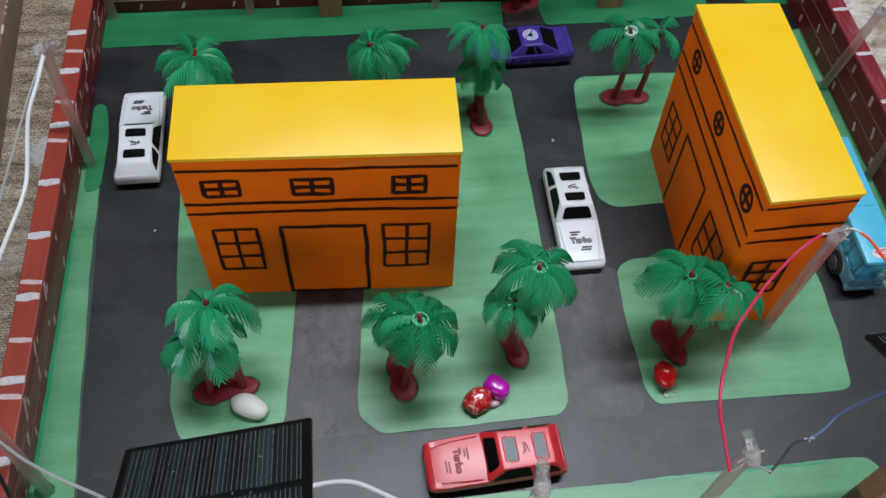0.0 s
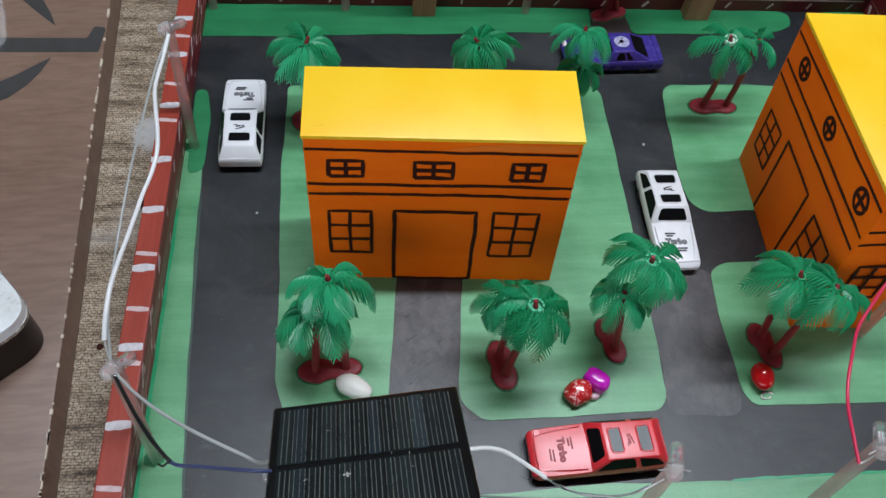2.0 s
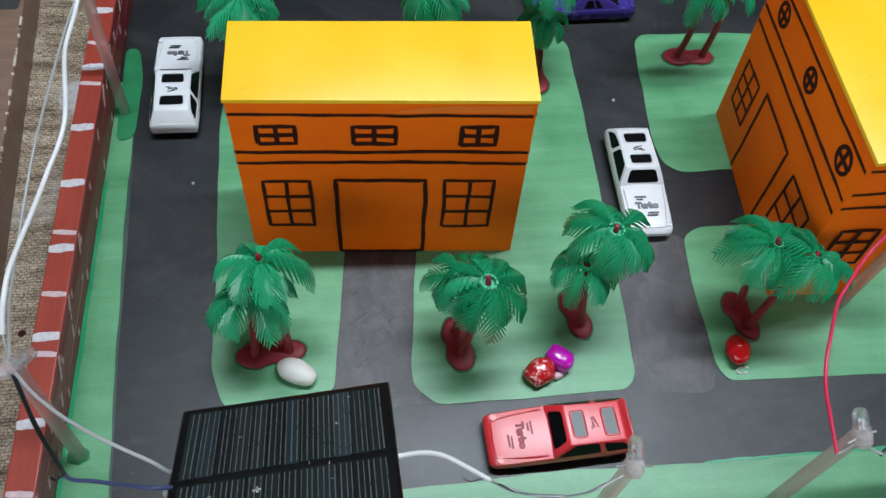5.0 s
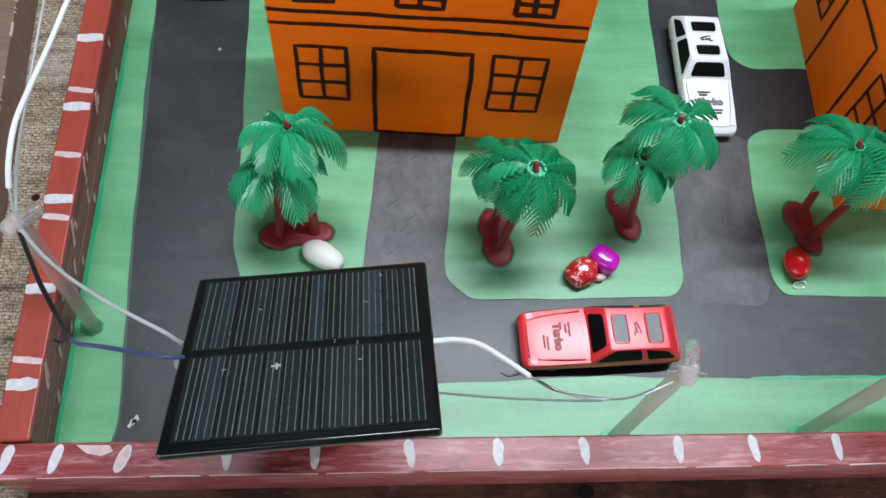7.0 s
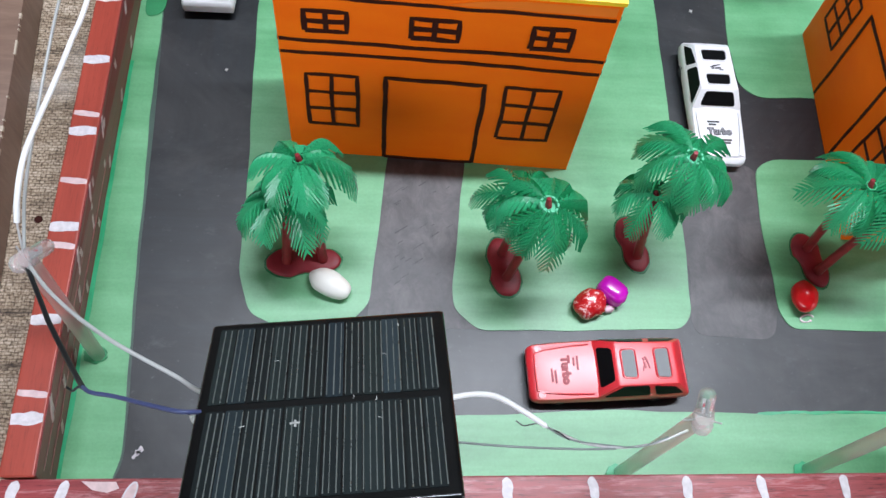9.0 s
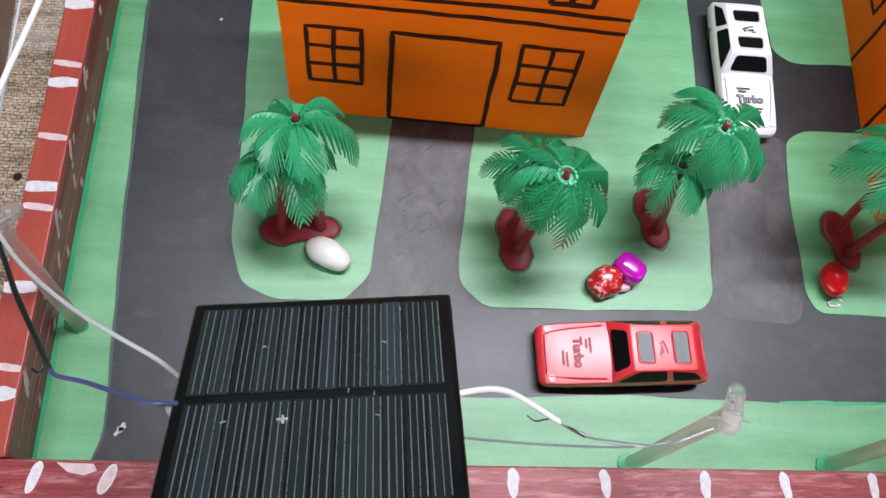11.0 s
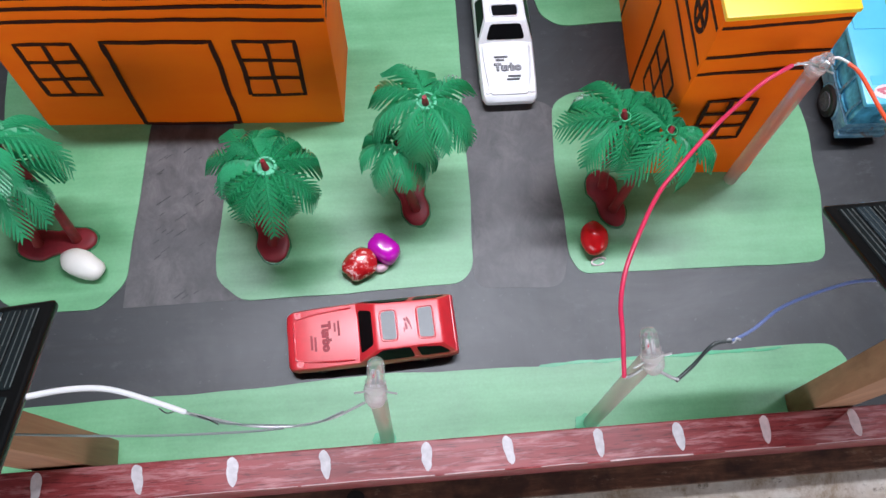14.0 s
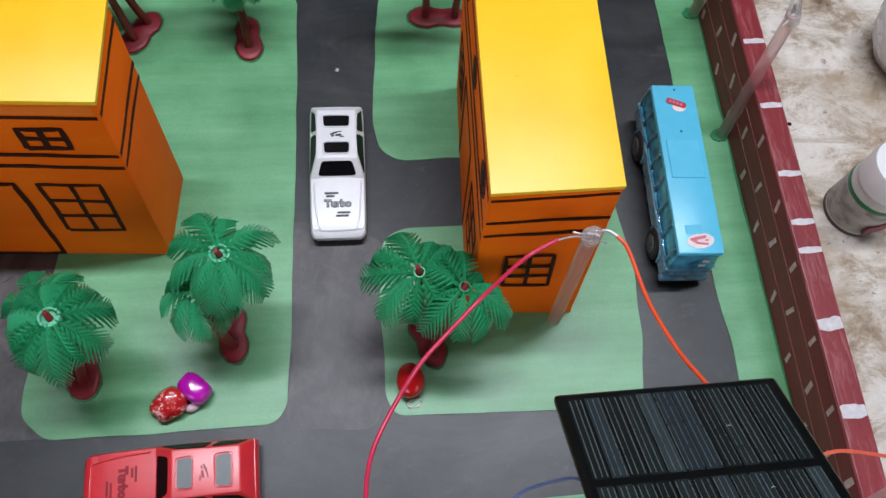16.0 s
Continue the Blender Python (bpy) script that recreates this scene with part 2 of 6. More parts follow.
    white = m.mix(m.ramp(grain, [(0.38, (0.55, 0.55, 0.55, 1)), (0.48, (0, 0, 0, 1))]), white, srgb(158, 136, 112))
    white = m.mix(m.ramp(m.noise(9, detail=6, rough=0.7), [(0.50, (0, 0, 0, 1)), (0.62, (0.7, 0.7, 0.7, 1))]), white, srgb(166, 146, 122))
    white = m.mix(m.ramp(m.noise(160, (1, 1.5, 1), 5, 0.8), [(0.60, (0, 0, 0, 1)), (0.68, (0.8, 0.8, 0.8, 1))]), white, srgb(96, 78, 62))
    away = m.node("ShaderNodeVectorMath")
    away.operation = "DISTANCE"
    away.inputs[1].default_value = (-0.1455, 0.1180, TABLE_TOP)
    m.link(m.co, away.inputs[0])
    ragged = m.node("ShaderNodeMath")
    ragged.operation = "MULTIPLY_ADD"
    ragged.inputs[1].default_value = 0.022
    m.link(m.noise(150, detail=5, rough=0.7), ragged.inputs[0])
    m.link(away.outputs["Value"], ragged.inputs[2])
    chalk = m.ramp(ragged.outputs[0], [(0.0215, (0.85, 0.85, 0.85, 1)), (0.0285, (0, 0, 0, 1))])
    base = m.mix(chalk, base, srgb(204, 204, 204))
    m.colour(m.mix(chalky.outputs[0], base, white)).bump(weft, 0.15, 0.0002)
    return m.m


CLOTH = cloth_material()
WALL_PAINT = plain("cream_wall_paint", srgb(132, 128, 122), 0.8, vary=0.04, scale=3)
FLOOR_TILE = plain("grey_floor", srgb(120, 114, 106), 0.5, vary=0.1, scale=6)


def leaf_material(name, dark, light):
    m = Mat(name, 0.28, Coat_Weight=1.0, Coat_Roughness=0.11)
    n = m.noise(90, detail=3)
    info = m.node("ShaderNodeObjectInfo")
    c = m.ramp(n, [(0.3, dark), (0.7, light)])
    c = m.mix(info.outputs["Random"], c, m.mix(0.5, c, light))
    m.colour(c).roughness(n, 0.14, 0.32)
    out = m.t.nodes["Material Output"]
    through_light = m.node("ShaderNodeBsdfTranslucent")
    m.link(c, through_light.inputs["Color"])
    both = m.node("ShaderNodeMixShader", Fac=0.26)
    m.link(m.b.outputs[0], both.inputs[1])
    m.link(through_light.outputs[0], both.inputs[2])
    m.link(both.outputs[0], out.inputs["Surface"])
    return m.m


LEAF = leaf_material("emerald_plastic_frond", srgb(4, 128, 70), srgb(88, 214, 154))
GLUE_GREEN = plain("dark_green_glue", srgb(56, 122, 80), 0.25, vary=0.3, scale=200)
# Collar plastic, coloured paler than the fronds to include a glint.
MINT = plain("pale_mint_plastic_and_glint", srgb(190, 230, 208), 0.2, vary=0.1)
RING_GREEN = plain("sea_green_plastic_and_glint", srgb(112, 202, 160), 0.2, vary=0.12)
PALM_BASE = plain("oxblood_plastic", srgb(138, 33, 44), 0.46, vary=0.22, scale=160)
PALM_TRUNK = plain("brown_red_plastic", srgb(124, 34, 36), 0.38, vary=0.28, scale=200)
WHITE_BODY = plain("white_car_plastic", srgb(232, 233, 236), 0.3, vary=0.03)
RED_BODY = plain("glossy_red_car_plastic", srgb(222, 36, 50), 0.36, vary=0.10, Coat_Weight=1.0, Coat_Roughness=0.40, Coat_IOR=1.7)
PURPLE_BODY = plain("purple_car_plastic", srgb(64, 52, 136), 0.25, vary=0.08)
EMBLEM = plain("faded_lilac_print", srgb(176, 172, 206), 0.5, vary=0.2, scale=400)
BLUE_BODY = plain("sky_blue_bus_plastic", srgb(92, 190, 222), 0.3, vary=0.04)
BLUE_RIVET = plain("dark_blue_rivet_hole", srgb(40, 110, 140), 0.4)
DARK_GLASS = plain("black_window_plastic", srgb(13, 13, 15), 0.34, vary=0.2, Specular_IOR_Level=0.12)
GREY_GLASS = plain("smoky_window_plastic", srgb(84, 88, 90), 0.36, vary=0.15)
BUS_GLASS = plain("blue_grey_window_film", srgb(70, 146, 178), 0.06, vary=0.6, scale=150, Coat_Weight=0.6)
TYRE = plain("black_tyre_plastic", srgb(22, 22, 24), 0.5)
RIM = plain("dull_grey_rim_plastic", srgb(70, 72, 76), 0.35)
PRINT = plain("grey_black_print", srgb(48, 48, 54), 0.45)
PRINT_FILL = plain("pale_grey_print", srgb(150, 150, 156), 0.45)
PRINT_RED = plain("dark_red_print", srgb(156, 30, 46), 0.45)
STICKER = plain("white_sticker_paper", srgb(228, 214, 214), 0.5)
STICKER_RED = plain("red_sticker_ink", srgb(176, 40, 56), 0.5)
STICKER_PINK = plain("faded_pink_sticker_ink", srgb(204, 112, 128), 0.5, vary=0.2)
SILVER = plain("tinned_wire_metal", srgb(200, 200, 200), 0.32, 0.55)
PANEL_BLACK = plain("black_epoxy_panel", srgb(10, 11, 12), 0.2, vary=0.2, Coat_Weight=0.25)
DUST = plain("pale_resin_dust", srgb(170, 172, 168), 0.5, vary=0.3, scale=600)
CELL_LINE = plain("silver_grid_line", srgb(176, 184, 180), 0.28, 0.85)


def cell_material():
    m = Mat("dark_solar_cell", 0.26, Coat_Weight=0.15)
    info = m.node("ShaderNodeObjectInfo")
    c = m.ramp(info.outputs["Random"], [(0.0, srgb(14, 19, 20)), (0.40, srgb(24, 32, 34)), (0.65, srgb(31, 40, 39)), (0.85, srgb(35, 46, 53)), (1.0, srgb(54, 66, 70))])
    m.colour(m.mix(0.25, c, m.ramp(m.noise(160, (1, 0.05, 1), 3), [(0.3, srgb(12, 15, 15)), (0.7, srgb(38, 48, 48))])))
    return m.m


CELL = cell_material()


def clear_material(name, tint, rough, frost):
    """Clear or frosted plastic: glass partly mixed with a milky scatter."""
    m = Mat(name, rough, Transmission_Weight=1.0, IOR=1.42)
    m.b.inputs["Base Color"].default_value = tint
    milk = m.node("ShaderNodeBsdfPrincipled", Roughness=0.45)
    milk.inputs["Base Color"].default_value = tint
    thin = m.node("ShaderNodeBsdfTransparent")
    thin.inputs["Color"].default_value = (0.94, 0.94, 0.94, 1)
    inner = m.node("ShaderNodeMixShader", Fac=0.58)
    m.link(m.b.outputs[0], inner.inputs[1])
    m.link(thin.outputs[0], inner.inputs[2])
    both = m.node("ShaderNodeMixShader", Fac=frost)
    m.link(inner.outputs[0], both.inputs[1])
    m.link(milk.outputs[0], both.inputs[2])
    m.link(both.outputs[0], m.t.nodes["Material Output"].inputs["Surface"])
    return m.m


FROSTED = clear_material("frosted_plastic_stick", (0.95, 0.62, 0.61, 1), 0.30, 0.13)
CLEAR = clear_material("clear_led_resin", (0.99, 0.98, 0.98, 1), 0.03, 0.06)
GLUE = clear_material("milky_hot_glue", (0.96, 0.92, 0.92, 1), 0.10, 0.22)
FILM = clear_material("clear_plastic_film", (0.95, 0.97, 0.98, 1), 0.05, 0.10)


LED_RED = plain("red_led_core", srgb(200, 40, 60), 0.4)


def wire_mat(name, colour):
    return plain(name, colour, 0.35, vary=0.06)


WIRE_WHITE = wire_mat("white_wire_sleeve", srgb(232, 232, 232))
WIRE_GREY = wire_mat("pale_grey_wire_sleeve", srgb(168, 170, 168))
WIRE_BLACK = wire_mat("black_wire_sleeve", srgb(22, 24, 26))
WIRE_BLUE = wire_mat("slate_blue_wire_sleeve", srgb(62, 70, 108))
WIRE_PINK = wire_mat("crimson_wire_sleeve", srgb(208, 42, 82))
WIRE_ORANGE = wire_mat("orange_red_wire_sleeve", srgb(240, 84, 44))
WIRE_STEEL = wire_mat("steel_blue_wire_sleeve", srgb(92, 108, 158))
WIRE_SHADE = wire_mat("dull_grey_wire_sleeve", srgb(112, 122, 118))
WIRE_GREEN = wire_mat("dark_green_wire_sleeve", srgb(34, 44, 42))


# ---- mesh helpers ----
def part(name, bm, material, parent=None, label=""):
    data = bpy.data.meshes.new(name)
    bmesh.ops.recalc_face_normals(bm, faces=bm.faces)
    bm.to_mesh(data)
    bm.free()
    data.materials.append(material)
    ob = new(name, data)
    if parent:
        ob.parent = parent
    if label:
        tagged(ob, label)
    return ob


def smooth(ob, degrees=35):
    ob.data.shade_smooth()
    ob.data.set_sharp_from_angle(angle=radians(degrees))
    return ob


def thing(name, m, label, category, group="", kind=""):
    ob = new(name)
    ob.empty_display_size = 0.01
    ob.matrix_world = m
    return tagged(ob, label, category, group, kind)


def box(bm, lo, hi, bevel=0.0, segments=2):
    c = [(a + b) / 2 for a, b in zip(lo, hi)]
    s = [max(1e-5, b - a) for a, b in zip(lo, hi)]
    r = bmesh.ops.create_cube(bm, size=1.0, matrix=Matrix.Translation(c) @ Matrix.Diagonal((*s, 1)))
    if bevel:
        edges = list({e for v in r["verts"] for e in v.link_edges})
        bmesh.ops.bevel(bm, geom=edges, offset=bevel, segments=segments, profile=0.6, affect="EDGES")
    return bm


def boxed(lo, hi, bevel=0.0, segments=2):
    return box(bmesh.new(), lo, hi, bevel, segments)


def hexa(corners, bevel=0.0):
    """A block from its four lower and four upper corners, in the same turning order."""
    bm = bmesh.new()
    v = [bm.verts.new(c) for c in corners]
    for f in ((3, 2, 1, 0), (4, 5, 6, 7), (0, 1, 5, 4), (1, 2, 6, 5), (2, 3, 7, 6), (3, 0, 4, 7)):
        bm.faces.new([v[i] for i in f])
    if bevel:
        bmesh.ops.bevel(bm, geom=bm.edges[:], offset=bevel, segments=2, profile=0.6, affect="EDGES")
    return bm


def spline(points, steps=8):
    """Catmull-Rom through the points."""
    p = [Vector(q) for q in points]
    if len(p) < 3:
        return p
    p = [2 * p[0] - p[1]] + p + [2 * p[-1] - p[-2]]
    out = []
    for i in range(1, len(p) - 2):
        for k in range(steps):
            t = k / steps
            a, b, c, d = p[i - 1], p[i], p[i + 1], p[i + 2]
            out.append(0.5 * (2 * b + (c - a) * t + (2 * a - 5 * b + 4 * c - d) * t * t + (3 * b - a - 3 * c + d) * t ** 3))
    return out + [p[-2]]


def tube(points, radii, sides=10, steps=8, bm=None):
    """A round tube along a smooth line; radii: one number, or one for each point of the line's ends."""
    bm = bm or bmesh.new()
    line = spline(points, steps)
    n = len(line)
    if isinstance(radii, (int, float)):
        radii = [radii, radii]
    rings = []
    up = Vector((0.13, 0.27, 0.95))
    for i, q in enumerate(line):
        way = (line[min(i + 1, n - 1)] - line[max(i - 1, 0)]).normalized()
        side = way.cross(up)
        if side.length < 0.1:
            side = way.cross(Vector((1, 0, 0)))
        side.normalize()
        other = side.cross(way)
        f = i / max(1, n - 1) * (len(radii) - 1)
        k = min(int(f), len(radii) - 2)
        r = radii[k] + (radii[k + 1] - radii[k]) * (f - k)
        rings.append([bm.verts.new(q + r * (math.cos(a) * side + math.sin(a) * other))
                      for a in [math.tau * j / sides for j in range(sides)]])
    for a, b in zip(rings, rings[1:]):
        for j in range(sides):
            bm.faces.new((a[j], a[(j + 1) % sides], b[(j + 1) % sides], b[j]))
    bm.faces.new(list(reversed(rings[0])))
    bm.faces.new(rings[-1])
    return bm


def lathe(profile, sides=20, m=Matrix()):
    """A turned form from (radius, height) pairs."""
    bm = bmesh.new()
    rings = [[bm.verts.new(m @ Vector((r * math.cos(math.tau * j / sides), r * math.sin(math.tau * j / sides), z)))
              for j in range(sides)] for r, z in profile]
    for a, b in zip(rings, rings[1:]):
        for j in range(sides):
            bm.faces.new((a[j], a[(j + 1) % sides], b[(j + 1) % sides], b[j]))
    bm.faces.new(list(reversed(rings[0])))
    bm.faces.new(rings[-1])
    return bm


def rounded(points, radius, steps=5):
    """A closed outline with its corners rounded; radius: one number or one for each corner."""
    out, n = [], len(points)
    for i, p in enumerate(points):
        r = radius if isinstance(radius, (int, float)) else radius[i]
        p, a, b = Vector(p), Vector(points[i - 1]), Vector(points[(i + 1) % n])
        if r <= 0:
            out.append(p)
            continue
        s, e = p + (a - p).normalized() * min(r, (a - p).length * 0.48), p + (b - p).normalized() * min(r, (b - p).length * 0.48)
        for k in range(steps + 1):
            t = k / steps
            out.append((1 - t) ** 2 * s + 2 * t * (1 - t) * p + t * t * e)
    return out


def slab(outline, z0, z1, wobble=0.0, seed=0, close=0.006):
    """A flat sheet with the given outline, its edge a little uneven as brushed by hand."""
    pts = []
    for i, p in enumerate(outline):
        q = outline[(i + 1) % len(outline)]
        p, q = Vector(p[:2]).to_3d(), Vector(q[:2]).to_3d()
        k = max(1, int((q - p).length / close)) if wobble else 1
        pts += [p.lerp(q, j / k) for j in range(k)]
    if wobble:
        pts = [p + wobble * noise.noise_vector(p * 45 + Vector((seed, 0, 0))) for p in pts]
    bm = bmesh.new()
    low = [bm.verts.new((p.x, p.y, z0)) for p in pts]
    top = [bm.verts.new((p.x, p.y, z1)) for p in pts]
    for a, b, c in tessellate_polygon([pts]):
        bm.faces.new((top[a], top[b], top[c]))
        bm.faces.new((low[c], low[b], low[a]))
    for i in range(len(pts)):
        j = (i + 1) % len(pts)
        bm.faces.new((low[i], low[j], top[j], top[i]))
    return bm


def strokes(lines, place, width, lift=0.00018, seed=0, bm=None):
    """Hand-drawn ribbons on a surface: place(u, v) gives point and normal; lines of (u, v) pairs in metres."""
    bm = bm or bmesh.new()
    for n, line in enumerate(lines):
        pts = [Vector(p) for p in line]
        path = []
        for a, b in zip(pts, pts[1:]):
            k = max(2, int((b - a).length / 0.003))
            path += [a.lerp(b, j / k) for j in range(k)]
        path.append(pts[-1])
        left, right = [], []
        for i, p in enumerate(path):
            way = (path[min(i + 1, len(path) - 1)] - path[max(i - 1, 0)]).normalized()
            side = Vector((-way.y, way.x))
            w = noise.noise(Vector((p.x * 160, p.y * 160, seed + n * 3.7)))
            d = noise.noise(Vector((p.x * 60 + 9, p.y * 60, seed + n * 5.1)))
            q = p + side * d * width * 0.35
            h = width * (0.5 + 0.14 * w)
            for store, s in ((left, 1), (right, -1)):
                at, nor = place(*(q + side * h * s))
                store.append((bm.verts.new(at + nor * lift), bm.verts.new(at - nor * 0.0001)))
        for i in range(len(path) - 1):
            for quad in ((left[i][0], right[i][0], right[i + 1][0], left[i + 1][0]),
                         (left[i][1], left[i][0], left[i + 1][0], left[i + 1][1]),
                         (right[i][0], right[i][1], right[i + 1][1], right[i + 1][0])):
                bm.faces.new(quad)
    return bm


def face_map(p00, p10, p01, p11):
    """A flat face from its lower and upper corners: place(u, v) in metres along and up it."""
    a, b, c, d = (Vector(p) for p in (p00, p10, p01, p11))
    wide, high = (b - a).length, (c - a).length
    nor = (b - a).cross(c - a).normalized()

    def place(u, v):
        s, t = u / wide, v / high
        return (a * (1 - s) + b * s) * (1 - t) + (c * (1 - s) + d * s) * t, nor
    return place, wide, high


def lettering(name, text, size, material, parent, m, label="", heavy=0.0):
    """Raised print with the built-in font, as a mesh."""
    data = bpy.data.curves.new(name, "FONT")
    data.body, data.size, data.align_x, data.align_y, data.extrude, data.offset = text, size, "CENTER", "CENTER", 0.00012, heavy
    ob = bpy.data.objects.new(name, data)
    scene.collection.objects.link(ob)
    mesh = bpy.data.meshes.new_from_object(ob.evaluated_get(bpy.context.evaluated_depsgraph_get()))
    bpy.data.objects.remove(ob)
    mesh.materials.clear()
    mesh.materials.append(material)
    made = new(name, mesh)
    made.parent = parent
    made.matrix_local = m
    if label:
        tagged(made, label)
    return made


# ---- the room and the table ----
TABLE = -0.010


def build_room():
    x0, x1, y0, y1, z0, z1 = -1.9, 2.1, -1.7, 2.2, -0.76, 1.95
    tagged(part("floor", boxed((x0, y0, z0 - 0.1), (x1, y1, z0)), FLOOR_TILE), "plain grey floor of the room", "floor", kind="structure")
    tagged(part("ceiling", boxed((x0, y0, z1), (x1, y1, z1 + 0.1)), WALL_PAINT), "plain cream painted ceiling", "ceiling", kind="structure")
    for nm, lo, hi in (("wall_north", (x0, y1, z0), (x1, y1 + 0.1, z1)), ("wall_south", (x0, y0 - 0.1, z0), (x1, y0, z1)),
                       ("wall_west", (x0 - 0.1, y0, z0), (x0, y1, z1)), ("wall_east", (x1, y0, z0), (x1 + 0.1, y1, z1))):
        tagged(part(nm, boxed(lo, hi), WALL_PAINT), "plain cream painted wall", "wall", kind="structure")
    table = thing("table", pose(0.1, 0.05, -0.76), "large wooden table under a printed burlap cover", "table")
    part("tabletop", boxed((-0.85, -0.6, 0.715), (0.85, 0.6, 0.748), 0.003), SHEET_WOOD, table)
    for sx in (-1, 1):
        for sy in (-1, 1):
            part("leg", boxed((sx * 0.78 - 0.03, sy * 0.53 - 0.03, 0), (sx * 0.78 + 0.03, sy * 0.53 + 0.03, 0.715), 0.003), SHEET_WOOD, table)
    cover = part("table_cover", boxed((-0.76, -0.56, -0.0120), (0.96, 0.66, TABLE), 0.0006), CLOTH)
    for x, y, r in ((-0.1590, -0.0325, 0.0020), (-0.1440, -0.0600, 0.0010), (-0.1480, -0.1060, 0.0009), (0.4700, -0.1560, 0.0016), (0.4140, 0.0660, 0.0013)):
        part("burn_mark", lathe([(r, 0.0), (r * 0.9, 0.00025), (r * 0.3, 0.0003)], 9, pose(x, y, TABLE)), INK, cover, "dark burnt spot")
    tagged(cover, "weathered burlap-print plastic cover with pale stains", "tablecloth")


build_room()


# ---- the model's base, roads and lawns ----
def build_ground():
    base = thing("model_base", pose(0, 0, 0), "charcoal painted plywood base board of the model town", "board", kind="structure")
    part("board", boxed((-0.136, -0.1765, TABLE), (0.3845, 0.2495, -0.0006), 0.0006), LEDGE_WOOD, base, "raw brown plywood edge")
    part("road", slab([(-0.1320, -0.1545), (0.372, -0.1545), (0.372, 0.236), (-0.1320, 0.236)], -0.0006, 0.0), ROAD, base)
    lawns = (
        ("lawn", GRASS, [(-0.064, 0.150), (-0.066, 0.08), (-0.0645, 0.0), (-0.0648, -0.06), (-0.0585, -0.080), (-0.045, -0.0865),
                         (-0.018, -0.0865), (-0.0065, -0.075), (-0.0008, -0.02), (0.0015, 0.004), (0.0395, 0.004), (0.0374, -0.012), (0.0316, -0.066), (0.0322, -0.077),
                         (0.043, -0.0865), (0.09, -0.0863), (0.137, -0.0855), (0.1425, -0.078), (0.1445, -0.045), (0.1465, 0.05), (0.1475, 0.10), (0.147, 0.143), (0.14, 0.151)],
         "light green painted lawn round the long house"),
        ("lawn", GRASS, [(0.2475, 0.152), (0.197, 0.1515), (0.1915, 0.145), (0.189, 0.125), (0.1855, 0.066), (0.188, 0.05), (0.197, 0.043), (0.212, 0.0435), (0.232, 0.044),
                         (0.232, 0.0065), (0.196, 0.005), (0.1875, 0.0), (0.185, -0.028), (0.1858, -0.076), (0.1905, -0.085), (0.233, -0.0855), (0.2955, -0.086), (0.3015, -0.084),
                         (0.3065, -0.055), (0.308, -0.018), (0.303, 0.03), (0.300, 0.10), (0.298, 0.150)],
         "light green painted lawn round the second house"),
        ("verge", GRASS, [(-0.1310, -0.1543), (-0.1085, -0.1543), (-0.105, -0.142), (-0.1065, -0.11), (-0.1095, -0.055), (-0.1122, 0.016), (-0.1142, 0.086), (-0.118, 0.118), (-0.1250, 0.12)],
         "narrow green painted verge along a fence"),
        ("verge", GRASS, [(-0.06, -0.1543), (0.288, -0.1543), (0.2985, -0.148), (0.3005, -0.132), (0.295, -0.1235), (0.269, -0.1228), (0.21, -0.1235), (0.165, -0.1242), (0.10, -0.1225),
                          (0.04, -0.125), (-0.02, -0.1255), (-0.06, -0.126)], "narrow green painted verge along a fence"),
        ("verge", GRASS, [(0.3495, -0.1543), (0.372, -0.1543), (0.372, 0.19), (0.348, 0.185), (0.3475, 0.09), (0.3465, -0.029), (0.3485, -0.06)],
         "narrow green painted verge along a fence"),
        ("verge", GRASS_DEEP, [(-0.1250, 0.1960), (-0.06, 0.1975), (0.033, 0.2000), (0.10, 0.203), (0.152, 0.203), (0.154, 0.2290), (-0.1250, 0.2290)], "deep green painted verge along the back fence"),
        ("verge", GRASS_DEEP, [(0.182, 0.203), (0.23, 0.2035), (0.295, 0.2065), (0.307, 0.213), (0.309, 0.225), (0.302, 0.2290), (0.180, 0.2290)], "deep green painted verge along the back fence"),
        ("verge", GRASS_DEEP, [(0.338, 0.218), (0.372, 0.216), (0.372, 0.2290), (0.338, 0.2290)], "deep green painted corner of the verge"),
    )
    for i, (nm, mat, line, label) in enumerate(lawns):
        edge = [0.0 if x < -0.1225 or x > 0.371 or y < -0.154 or y > 0.2285 else 0.0045 for x, y in line]
        edged = rounded(line, edge, 4)
        part(nm, slab(edged, 0.0, 0.0005, 0.0009, i * 7, 0.004), mat, base, label)
        if i == 2:
            turn = 1 if sum(edged[k - 1][0] * edged[k][1] - edged[k][0] * edged[k - 1][1] for k in range(len(edged))) > 0 else -1
            wide = []
            for k, p in enumerate(edged):
                way = Vector(edged[(k + 1) % len(edged)][:2]) - Vector(edged[k - 1][:2])
                out = Vector((way.y, -way.x)).normalized() * turn * 0.0011 * (1 + 0.9 * noise.noise(Vector((p[0] * 40, p[1] * 40, i))))
                wide.append((min(0.3710, max(-0.1300, p[0] + out.x)), min(0.2285, max(-0.1540, p[1] + out.y))))
            part("thin_paint", slab(wide, 0.0, 0.0002), DRY_EDGE, base, "thin grey green paint edge")
    part("gateway", slab([(0.154, 0.2035), (0.182, 0.2035), (0.180, 0.2290), (0.154, 0.2290)], 0.0, 0.0003, 0.0008, 3), ROAD_BROWN, base, "brown black painted gap in the verge")
